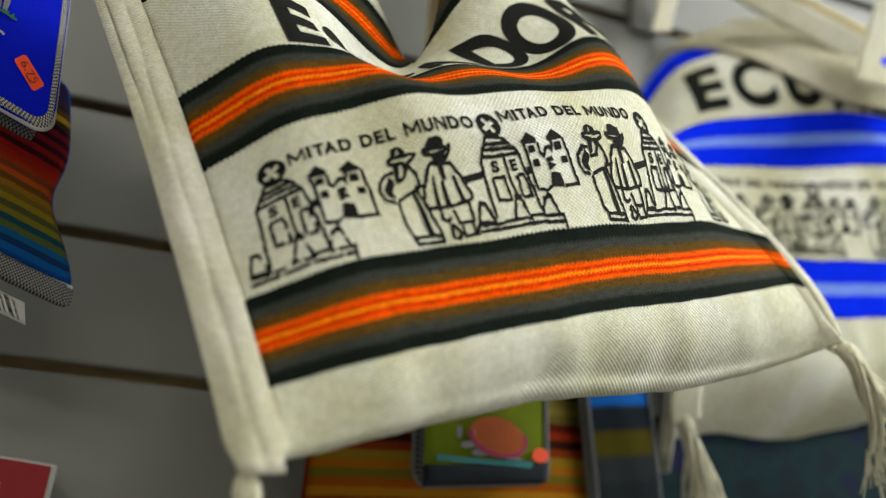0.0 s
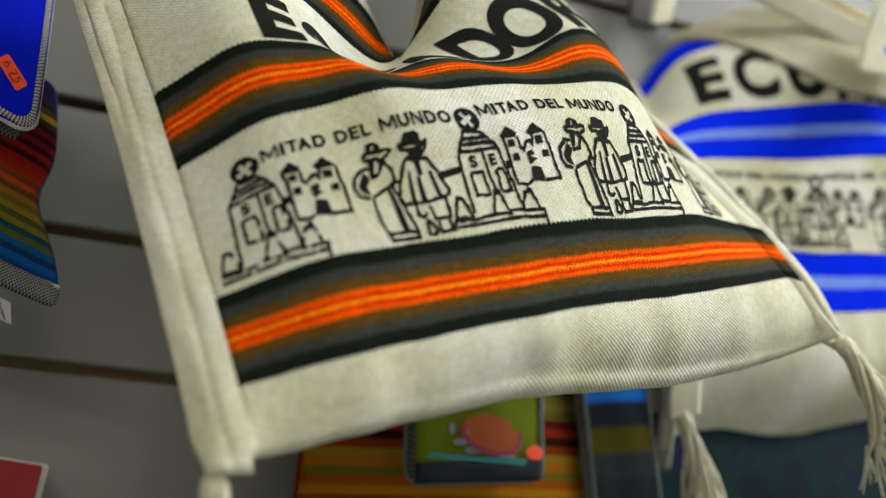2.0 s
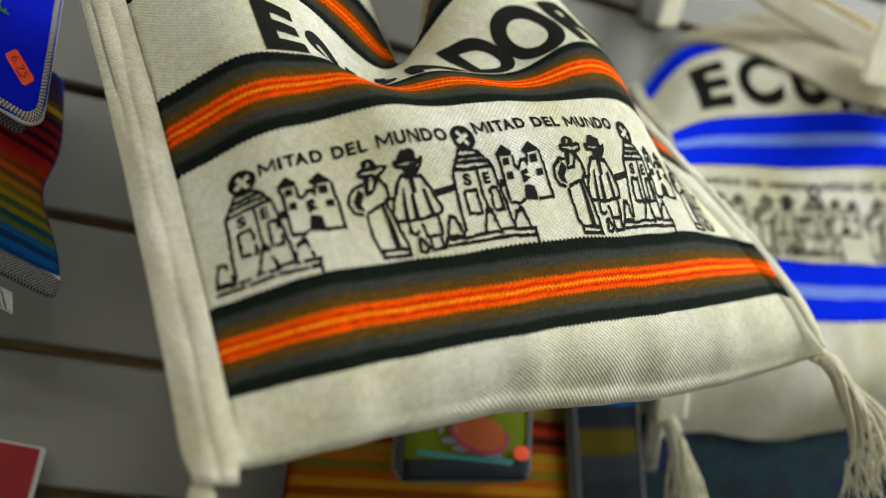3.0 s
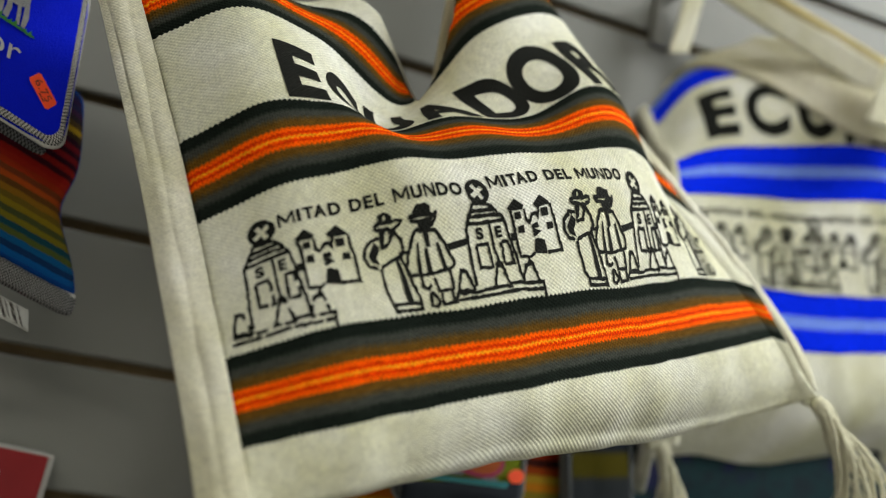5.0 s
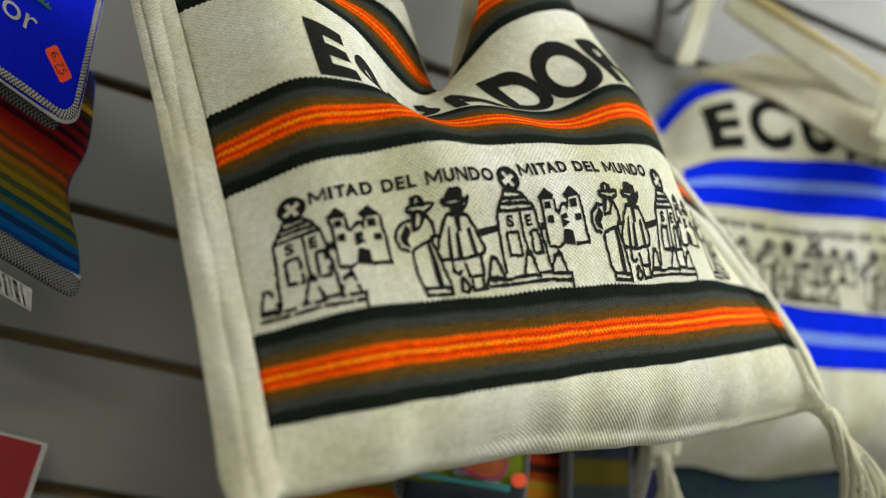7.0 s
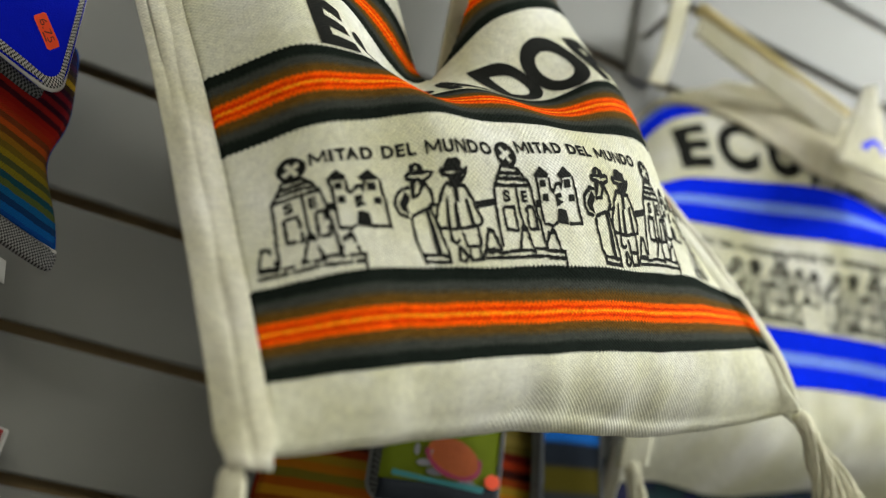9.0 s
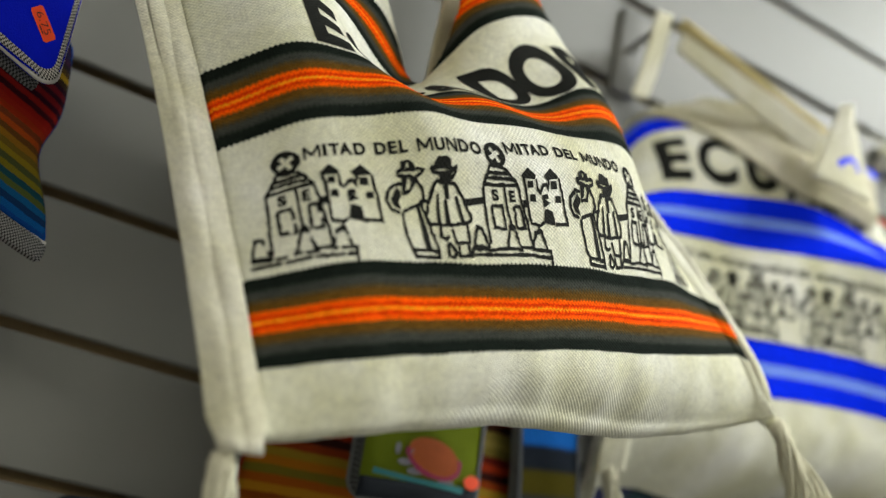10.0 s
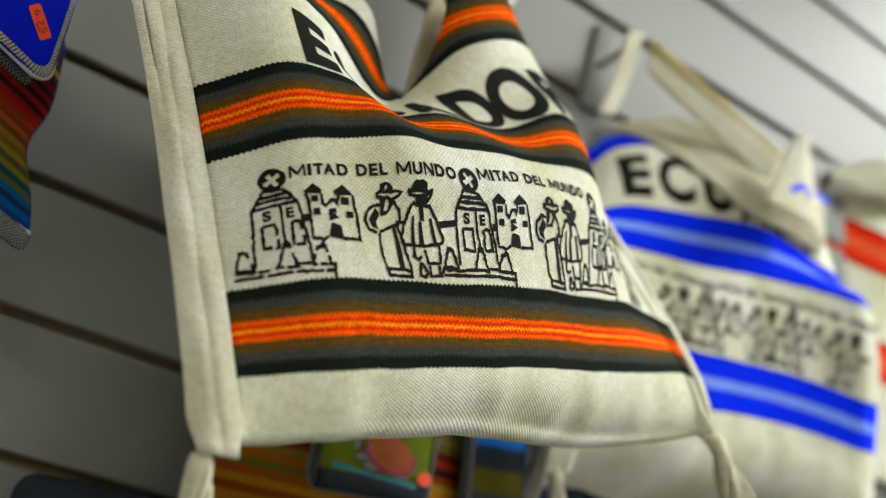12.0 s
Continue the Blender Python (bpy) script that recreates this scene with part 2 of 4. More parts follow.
def lay(bm, place, normal, lift=0.0003, step=0.0025):
    """Lays a flat mesh, drawn in (u, h), on a cloth, and gives it UVs."""
    for axis in (0, 1):
        xs = [v.co[axis] for v in bm.verts]
        at = math.ceil(min(xs) / step) * step
        while at < max(xs):
            co, no = [0, 0, 0], [0, 0, 0]
            co[axis], no[axis] = at, 1
            bmesh.ops.bisect_plane(bm, geom=bm.verts[:] + bm.edges[:] + bm.faces[:], plane_co=co, plane_no=no, dist=1e-7)
            at += step
    layer = bm.loops.layers.uv.verify()
    for f in bm.faces:
        for loop in f.loops:
            loop[layer].uv = loop.vert.co.xy
    verts = bm.verts[:]
    u, h = np.array([v.co.x for v in verts]), np.array([v.co.y for v in verts])
    P = place(u, h) + normal(u, h) * lift
    for v, p in zip(verts, P.tolist()):
        v.co = p
    return bm


def text_mesh(bm, words, at, size, width=None, weight=0.0):
    """Adds words in the built-in font, flat, with the lower left corner at a place; width stretches the line to that length."""
    curve = bpy.data.curves.new("words", "FONT")
    curve.body, curve.size, curve.offset, curve.fill_mode = words, 1.0, weight, "FRONT"
    ob = new("words", curve)
    me = bpy.data.meshes.new_from_object(ob.evaluated_get(bpy.context.evaluated_depsgraph_get()))
    bpy.data.objects.remove(ob)
    xs, ys = [v.co.x for v in me.vertices], [v.co.y for v in me.vertices]
    x0, y0, sx = min(xs), min(ys), size / (max(ys) - min(ys))
    sy, sx = sx, (width / (max(xs) - x0) if width else sx)
    made = [bm.verts.new((at[0] + (v.co.x - x0) * sx, at[1] + (v.co.y - y0) * sy, 0)) for v in me.vertices]
    for p in me.polygons:
        try:
            bm.faces.new([made[i] for i in p.vertices])
        except ValueError:
            pass
    bpy.data.meshes.remove(me)
    return bm


def stroke(bm, points, width, closed=False):
    """A flat line of that width through points in (u, h)."""
    pts = [Vector((*p, 0)) for p in points]
    n = len(pts)
    rows = []
    for i, p in enumerate(pts):
        a = pts[i - 1] if i or closed else p
        b = pts[(i + 1) % n] if i < n - 1 or closed else p
        d1, d2 = (p - a), (b - p)
        d1, d2 = (d1.normalized() if d1.length else d2.normalized()), (d2.normalized() if d2.length else d1.normalized())
        t = d1 + d2
        t = t.normalized() if t.length > 0.3 else d1
        side = Vector((-t.y, t.x, 0)) * (width / 2 * random.uniform(0.75, 1.25) / max(0.55, abs(t.dot(d1))))
        rows.append((bm.verts.new(p + side), bm.verts.new(p - side)))
    for (a, b), (c, d) in list(zip(rows, rows[1:])) + ([(rows[-1], rows[0])] if closed else []):
        bm.faces.new((a, b, d, c))
    return bm


def patch(bm, points):
    bm.faces.new([bm.verts.new((*p, 0)) for p in points])
    return bm


def arc(cx, cy, rx, ry, a0, a1, n=16):
    return [(cx + rx * math.cos(radians(a0 + (a1 - a0) * i / n)), cy + ry * math.sin(radians(a0 + (a1 - a0) * i / n))) for i in range(n + 1)]


# ---- the room ----
SLOT, SLOT_Z, GAP = 0.0762, 1.7809, 0.0062
# the slat wall runs at a slight angle to the x axis, and the room with it
WALL = Matrix.Translation((0.15, -0.0078, 0)) @ Matrix.Rotation(radians(-8.36), 4, "Z") @ Matrix.Translation((-0.15, 0, 0))


def wall_y(x):
    return -0.0078 + math.tan(radians(-8.36)) * (x - 0.15)


def plain_box(name, dims, material, kind="structure", label="", category=""):
    ob = tagged(link_mesh(name, box(bmesh.new(), *dims), material, smooth=False), label, category, kind=kind)
    ob.matrix_world = WALL
    return ob


plain_box("floor", (-2.2, 3.2, -3.2, 0.1, -0.1, 0.0), floor_tile)
plain_box("ceiling", (-2.2, 3.2, -3.2, 0.1, 2.72, 2.82), room_paint)
plain_box("wall_south", (-2.2, 3.2, -3.3, -3.2, 0.0, 2.72), room_paint)
plain_box("wall_west", (-2.3, -2.2, -3.3, 0.1, 0.0, 2.72), room_paint)
plain_box("wall_east", (3.2, 3.3, -3.3, 0.1, 0.0, 2.72), room_paint)
wall = plain_box("wall_north", (-2.2, 3.2, 0.0095, 0.1, 0.0, 2.72), slat_core)


def slat_mesh(length):
    """One board of the slat wall: a flat face with rounded lips, undercut behind."""
    top = SLOT - GAP
    profile = [(0.0095, 0.010), (0.0045, 0.010), (0.0045, 0.001), (0.003, 0.0), (0.001, 0.0004), (0.0, 0.0016), (0.0, top - 0.0016), (0.001, top - 0.0004), (0.003, top), (0.0045, top - 0.001), (0.0045, top - 0.010), (0.0095, top - 0.010)]
    bm = bmesh.new()
    ends = [[bm.verts.new((x, y, z)) for y, z in profile] for x in (0.0, length)]
    n = len(profile)
    for i in range(n):
        f = bm.faces.new((ends[0][i], ends[1][i], ends[1][(i + 1) % n], ends[0][(i + 1) % n]))
        f.material_index = 0 if 3 <= i <= 8 else 1
    bm.faces.new(list(reversed(ends[0]))), bm.faces.new(ends[1])
    bmesh.ops.recalc_face_normals(bm, faces=bm.faces[:])
    return bm


first = None
for k in range(-12, 23):
    z = SLOT_Z - k * SLOT + GAP / 2
    if not 0.02 < z < 2.64:
        continue
    if first is None:
        first = part("slat", slat_mesh(5.4), [slat_paint, slat_core], wall, smooth=False)
        ob = first
    else:
        ob = new("slat", first.data)
        ob.parent = wall
    ob.location = (-2.2, 0, z)

# a panel is added around each lamp, all out of view
for x, y, z, lx, ly, watts, colour in LAMPS:
    fixture = root("ceiling_light", label="long white fluorescent panel, unseen, added on the ceiling to house a lamp", category="lamp", group="ceiling lights")
    bm = bmesh.new()
    for x0, x1, y0, y1 in ((x - lx / 2 - 0.02, x + lx / 2 + 0.02, y - ly / 2 - 0.02, y - ly / 2), (x - lx / 2 - 0.02, x + lx / 2 + 0.02, y + ly / 2, y + ly / 2 + 0.02), (x - lx / 2 - 0.02, x - lx / 2, y - ly / 2, y + ly / 2), (x + lx / 2, x + lx / 2 + 0.02, y - ly / 2, y + ly / 2)):
        box(bm, x0, x1, y0, y1, z - 0.02, 2.72)
    part("frame", bm, lamp_case, fixture, smooth=False)
    fixture.matrix_world = Matrix.Translation((x, y, 0)) @ Matrix.Rotation(radians(-8.36), 4, "Z") @ Matrix.Translation((-x, -y, 0))
    part("diffuser", box(bmesh.new(), x - lx / 2, x + lx / 2, y - ly / 2, y + ly / 2, z, 2.719), glow, fixture, smooth=False)

# ---- the tote bags ----
MM = 0.001
# the woven picture, in millimetres from the middle of the globe on the monument
LINES = {}
LINES["stair"] = [[(-4.6, -4.1), (3.4, -4.6)], [(-6.1, -6.6), (-4.6, -4.1)], [(3.4, -4.6), (5.9, -6.6)], [(-6.1, -6.6), (5.9, -6.6)], [(-6.1, -6.6), (-7.6, -8.6)], [(5.9, -6.6), (7.4, -8.6)], [(-7.6, -8.6), (7.4, -8.6)], [(-7.6, -8.6), (-9.6, -10.6)], [(7.4, -8.6), (9.4, -10.6)]]
LINES["monument"] = [[(-9.6, -10.6), (1.9, -10.6), (9.4, -10.6)], [(-9.6, -10.6), (-10.6, -26.1), (-10.6, -34.1)], [(1.9, -10.6), (1.9, -18.6), (2.4, -26.6)], [(9.4, -10.6), (11.4, -22.1), (13.4, -35.6)]]
LINES["door"] = [[(-6.6, -18.1), (-1.1, -18.1), (-0.6, -27.6), (-6.6, -27.1), (-6.6, -18.1)], [(5.9, -18.6), (9.4, -18.6), (10.4, -27.6), (5.9, -27.6), (5.9, -18.6)]]
LINES["boulder"] = [[(-19.1, -34.6), (-16.6, -27.1), (-14.1, -27.6), (-11.6, -35.1), (-19.1, -34.6)], [(-1.6, -35.6), (1.4, -27.6), (3.9, -27.6), (6.4, -36.1), (-1.6, -35.6)], [(13.4, -35.6), (15.9, -29.6), (19.4, -29.6), (21.9, -36.6), (12.9, -36.1)]]
LINES["plinth"] = [[(-19.6, -35.6), (-10.1, -36.1), (-1.6, -35.6)], [(6.4, -35.1), (13.4, -35.6)], [(21.9, -36.6), (23.4, -36.6), (23.4, -42.1)], [(-20.1, -38.1), (4.4, -38.1), (23.4, -39.1)]]
LINES["castle"] = [[(13.4, -8.1), (13.9, -12.6), (14.4, -25.1)], [(20.4, -8.6), (20.4, -12.1), (21.9, -13.6), (24.4, -11.1), (26.4, -11.1), (27.4, -12.6), (28.4, -8.6)], [(22.9, -16.6), (26.4, -17.6), (22.9, -18.6)], [(35.4, -8.6), (36.4, -15.6), (37.4, -26.1), (28.9, -26.1)], [(21.9, -25.6), (19.4, -26.6), (13.9, -25.6)]]
# two faceless figures in brimmed hats: one in shawl and skirt, one in poncho
LINES["skirt_figure"] = [[(49.8, -7.1), (50.8, -4.6), (52.8, -4.1), (55.3, -5.1), (55.8, -7.1)], [(47.3, -8.1), (49.3, -7.1), (55.8, -7.1), (57.8, -6.6), (59.8, -7.1), (58.8, -8.6), (55.8, -9.6), (48.3, -9.1), (47.3, -8.1)], [(48.8, -12.1), (45.3, -12.1), (41.8, -15.1), (40.8, -18.6), (42.8, -21.6), (46.3, -22.6)], [(53.8, -10.1), (56.3, -11.1), (58.3, -13.6), (58.8, -16.6), (56.8, -19.6), (52.3, -20.6), (47.8, -22.6)], [(53.8, -10.1), (54.8, -11.6), (52.8, -14.6), (48.8, -15.6)], [(47.3, -23.1), (47.8, -29.6), (48.8, -34.6), (50.3, -37.1), (50.8, -39.6), (62.3, -40.1), (62.3, -37.1), (59.8, -28.1), (56.8, -19.6)], [(50.3, -37.1), (62.3, -37.6)], [(56.3, -18.6), (61.3, -18.1)]]
LINES["poncho_figure"] = [[(65.3, -6.6), (67.8, -3.6), (70.8, -3.1), (73.3, -4.1), (73.3, -6.6)], [(63.3, -6.6), (64.3, -8.1), (68.8, -8.6), (74.8, -7.1), (76.8, -5.6), (74.8, -8.1), (73.3, -10.1)], [(63.3, -6.6), (65.3, -6.6), (69.8, -6.1), (74.8, -7.1)], [(65.3, -11.1), (62.8, -14.1), (60.3, -19.6), (58.8, -24.1), (59.8, -27.1), (67.3, -27.1), (75.3, -26.1), (79.3, -25.1), (80.3, -23.1), (77.3, -16.1), (74.3, -11.6), (65.3, -11.1)], [(64.3, -27.6), (64.3, -31.6), (66.3, -32.6), (68.3, -31.1)], [(69.8, -28.6), (71.3, -33.6), (77.3, -33.6), (77.8, -32.1), (77.3, -25.6)], [(67.3, -34.1), (66.8, -39.1), (68.8, -39.6), (70.8, -37.6), (68.3, -34.6), (67.3, -34.1)], [(71.8, -34.6), (72.3, -39.1), (77.3, -38.6), (76.8, -34.1)], [(79.8, -34.6), (77.3, -38.6)]]
FILLS = {}
FILLS["castle"] = [[(12.4, -7.1), (16.9, -4.1), (20.9, -7.1), (19.9, -8.6), (12.9, -8.1)], [(15.4, -9.1), (18.4, -9.1), (18.4, -11.6), (14.9, -11.6)], [(15.9, -14.1), (18.9, -14.1), (18.9, -17.1), (15.4, -16.6)], [(22.9, -14.6), (26.4, -14.1), (26.9, -16.1), (22.9, -16.1)], [(25.9, -7.6), (30.9, -4.6), (34.9, -7.6), (35.4, -8.6), (27.4, -9.1)], [(29.4, -9.6), (33.4, -9.6), (33.4, -12.6), (29.4, -12.6)], [(31.4, -15.1), (34.9, -15.1), (34.9, -17.6), (31.4, -17.6)], [(23.4, -20.1), (25.4, -20.1), (28.4, -21.1), (28.9, -24.6), (28.4, -26.6), (21.9, -25.6)], [(11.4, -16.1), (14.4, -16.1), (14.4, -19.1), (11.4, -19.1)]]
FILLS["boulder"] = [[(0.4, -26.6), (2.9, -25.1), (4.9, -27.1), (3.9, -28.1), (1.4, -27.6)], [(16.4, -29.1), (18.4, -27.1), (20.4, -29.1), (19.4, -30.1)], [(-16.6, -27.6), (-15.1, -26.1), (-13.6, -27.6)]]
FILLS["skirt_figure"] = [[(49.8, -7.1), (50.8, -4.6), (52.8, -4.1), (51.8, -6.6)], [(53.3, -4.6), (54.8, -5.1), (55.8, -7.1), (53.3, -7.6)], [(49.3, -9.6), (52.3, -9.6), (50.8, -14.1), (48.8, -15.1)], [(46.3, -13.1), (48.3, -15.1), (47.8, -16.6), (46.3, -18.6), (47.3, -21.6), (43.8, -20.1), (42.8, -17.6)], [(54.3, -20.6), (55.8, -20.1), (57.8, -28.1), (59.3, -37.6), (56.8, -37.6), (55.8, -32.6), (55.3, -25.6)]]
FILLS["poncho_figure"] = [[(66.3, -6.1), (67.8, -4.1), (70.8, -3.1), (73.3, -4.1), (73.3, -6.6), (69.3, -7.1)], [(66.8, -9.1), (73.3, -8.1), (73.3, -10.6), (70.3, -11.6), (67.3, -11.1)], [(68.3, -11.1), (70.8, -11.1), (70.8, -17.1), (68.8, -17.1)], [(64.8, -15.6), (65.8, -15.1), (65.3, -21.1), (65.3, -27.1), (63.3, -27.1), (63.8, -21.1)], [(67.8, -17.6), (69.3, -17.1), (69.8, -26.6), (67.3, -27.1)], [(73.3, -16.1), (74.8, -15.6), (76.8, -25.6), (74.8, -26.1)]]
FILLS["bar"] = [[(78.3, -16.6), (89.3, -15.1), (88.8, -17.6), (79.3, -19.1)]]


def picture(cloth, globe, stretch, parent, right_end, line=0.00135, rubbed=()):
    """One repeat of the woven picture, each of its figures a part."""
    def at(p):
        return globe[0] + p[0] * MM * stretch, globe[1] + p[1] * MM

    names = list(dict.fromkeys([*LINES, *FILLS]))
    for name in names:
        bm = bmesh.new()
        for pts in LINES.get(name, ()):
            pts = [at(p) for p in pts]
            fine = [pts[0]]
            for a, b in zip(pts, pts[1:]):
                m = max(1, int(math.dist(a, b) / 0.0011))
                fine += [(a[0] + (b[0] - a[0]) * i / m + random.uniform(-1, 1) * 0.00020, a[1] + (b[1] - a[1]) * i / m + random.uniform(-1, 1) * 0.00020) for i in range(1, m + 1)]
            fine = [tuple(c * 0.6 + round(c / g) * g * 0.4 for c, g in zip(p, (PITCH / 2, ROW / 2))) for p in fine]
            if name not in rubbed:
                stroke(bm, fine, line)
                continue
            k = 0
            while k < len(fine) - 1:
                run = random.randint(4, 13)
                if len(fine[k:k + run]) > 1:
                    stroke(bm, fine[k:k + run], line)
                k += run + random.choice((0, 0, 1))
        for pts in FILLS.get(name, ()):
            patch(bm, [at(p) for p in pts])
        if name == "monument":
            stroke(bm, [at(p) for p in arc(0, 0, 4.7, 4.0, 0, 360, 18)[:-1]], line * 1.5, True)
            for a0 in (30, 120, 210, 300):
                a = radians(a0)
                wedge = [(0.9 * math.cos(a + radians(45)) * 1.3, 0.9 * math.sin(a + radians(45)) * 1.3)] + arc(0, 0, 4.8, 4.1, a0 + 14, a0 + 76, 6)
                patch(bm, [at(p) for p in wedge])
            text_mesh(bm, "S", at((-5.7, -16.4)), 4.3 * MM, 3.7 * MM, 0.05)
            text_mesh(bm, "E", at((3.9, -16.8)), 4.3 * MM, 3.4 * MM, 0.05)
        limit = [v for v in bm.verts if v.co.x > right_end]
        bmesh.ops.delete(bm, geom=limit, context="VERTS")
        if not bm.verts:
            bm.free()
            continue
        part("woven_" + name, lay(bm, cloth, cloth.normal), black_ink, parent)


def words_on(cloth, words, at, size, width, parent, name, weight):
    bm = text_mesh(bmesh.new(), words, at, size, width, weight)
    return part(name, lay(bm, cloth, cloth.normal), black_ink, parent)


WIDE = {"M": 1.15, "I": 0.20, "T": 0.75, "A": 0.9, "D": 0.85, "E": 0.62, "L": 0.58, "U": 0.8, "N": 0.85, "O": 0.95, " ": 0.30}


def caption(cloth, words, at, size, width, parent):
    """A line of narrow woven capitals, each letter a part."""
    gap = 0.27
    k = width / (sum(WIDE[c] for c in words) + gap * (len(words) - 1) - 0.22)
    x = at[0]
    for c in words:
        if c != " ":
            wide, pen = (WIDE[c] + 0.10) * k, size * 0.21
            if c in "MN":
                l, r, b, t = x + pen / 2, x + wide - pen / 2, at[1], at[1] + size
                bm = bmesh.new()
                for path in ([(l, b), (l, t)], [(r, b), (r, t)], *([[(l, t), (x + wide / 2, b + size * 0.22)], [(x + wide / 2, b + size * 0.22), (r, t)]] if c == "M" else [[(l, t), (r, b)]])):
                    stroke(bm, path, pen)
            else:
                bm = text_mesh(bmesh.new(), c, (x, at[1]), size, wide, 0.042)
            part("caption_letter", lay(bm, cloth, cloth.normal), black_ink, parent)
        x += (WIDE[c] + gap - (0.22 if c == "T" else 0)) * k


def strap(cloth, u, h0, h1, out, parent, name="strap", bulge=0.0028, piping=True, material=None, beyond=None):
    """The band sewn along a side edge: from the front's edge back over the width 'out', with a rolled seam."""
    out = np.array(out)
    side = np.cross(out, (0, 0, 1.0))
    side /= np.linalg.norm(side)
    if side[1] > 0:
        side = -side
    wide = float(np.linalg.norm(out))

    def place(s, h):
        side_edge = np.full_like(h, u)
        e = cloth(side_edge, h) + np.outer(0.75 + 0.25 * smooth_step(h / 0.05), beyond) if beyond else cloth(cloth.seam(side_edge, h), h)
        t = s / wide * (1 - 0.30 * smooth_step((h0 + 0.014 - h) / 0.014)) + 0.12 * smooth_step((h0 + 0.014 - h) / 0.014)
        roll = np.sin(math.pi * np.clip(t, 0, 1))
        crease = (0.0008 * np.exp(-((t - 0.40 - 0.07 * np.sin(17 * h)) / 0.085) ** 2) + 0.0007 * smooth_step((h - 0.10) / 0.08) * np.exp(-((t - 0.70 + 0.05 * np.sin(23 * h)) / 0.06) ** 2)) * (1 if piping else 0)
        wave = (0.0010 * np.sin(h * 55 + 3 * t) + 0.0006 * np.sin(h * 131 - 5 * t)) * roll
        return e + np.outer(t, out) + np.outer(roll * bulge - crease + wave, side)

    us = np.linspace(0, wide, 22)
    return part(name, sheet(place, us, np.linspace(h0, h1, int((h1 - h0) / 0.004)), 0.0015), material or cloth_strap, parent)


def tassel(top, way, length, parent, strands=22, spread=0.026, seed=1):
    """A tassel of twisted cords that ends in loose fringe."""
    rnd = random.Random(seed)
    top, way = Vector(top), Vector(way).normalized()
    a = way.orthogonal().normalized()
    b = way.cross(a)
    knot = bmesh.new()
    tube(knot, [top - way * 0.004, top, top + way * 0.004, top + way * 0.008], [0.0035, 0.0048, 0.0048, 0.0042], 14)
    ob = part("tassel", knot, yarn, parent, "cream cotton tassel with a frayed end")
    for k in range(strands):
        w0 = 2 * math.pi * k / strands
        p1, p2, own, inner = rnd.uniform(0, 6), rnd.uniform(0, 6), length * rnd.uniform(0.85, 1.12), rnd.uniform(0.35, 1.0)
        bm = bmesh.new()
        pts, rad = [], []
        for i in range(22):
            f = i / 21
            w = w0 + 1.8 * f
            r = (0.0034 + spread * f * f * 0.55) * inner + 0.0012 * math.sin(6 * f + p1)
            drop = Vector((0, 0, -1)) * (length * 0.24 * f * f)
            pts.append(top + way * (own * f) + Vector((math.sin(7 * f + p2), 0, math.cos(6 * f + p1))) * (0.0014 * f) + drop + a * (r * math.cos(w)) + b * (r * math.sin(w)))
            rad.append(0.0016 * (1 - 0.35 * f) * (0.9 + 0.2 * math.sin(i * 2.1 + k)))
        tube(bm, pts, rad, 8)
        part("cord", bm, yarn, ob)
        fringe = bmesh.new()
        end = pts[-1]
        for _ in range(4):
            d = (way * 0.4 + Vector((rnd.uniform(-0.5, 0.5), rnd.uniform(-0.5, 0.5), -1.0))).normalized()
            ln = rnd.uniform(0.012, 0.026)
            tube(fringe, bend(end - way * 0.004, end + d * ln, Vector((rnd.uniform(-1, 1), rnd.uniform(-1, 1), 0)) * 0.003, 7), 0.00035, 5)
        part("fringe", fringe, yarn, ob)
    return ob


def peg(x, y, z, label="chrome display hook fixed in the slat wall", metal=None):
    """A display hook that holds a bag's straps."""
    ob = root("display_hook", label=label, category="hook", group="display hooks")
    zs = SLOT_Z - round((SLOT_Z - z) / SLOT) * SLOT
    base = wall_y(x)
    plate = box(bmesh.new(), -0.009, 0.009, -0.004, 0.004, zs - 0.018, zs + 0.010, 0.001)
    plate.transform(Matrix.Translation((x, base, 0)) @ Matrix.Rotation(radians(-8.36), 4, "Z"))
    part("plate", plate, metal or steel, ob)
    bm = bmesh.new()
    tube(bm, [(x, base, zs), (x, (base + y) * 0.5, zs), (x, y - 0.01, zs), (x, y - 0.022, zs + 0.004), (x, y - 0.028, zs + 0.016)], 0.0030, 12)
    part("prong", bm, metal or steel, ob)
    return zs


def ribbon(points, width, way, thick=0.0015):
    """A flat strap along points, as wide as given along 'way'."""
    pts = np.array([list(p) for p in points], float)
    s = np.concatenate([[0], np.cumsum(np.linalg.norm(np.diff(pts, axis=0), axis=1))])
    way = np.array(way, float) / np.linalg.norm(way)

    def place(u, h):
        c = np.stack([np.interp(h, s, pts[:, i]) for i in range(3)], 1)
        return c + np.outer(u, way)

    return sheet(place, np.linspace(-width / 2, width / 2, 7), np.linspace(s[0], s[-1], 40), thick)


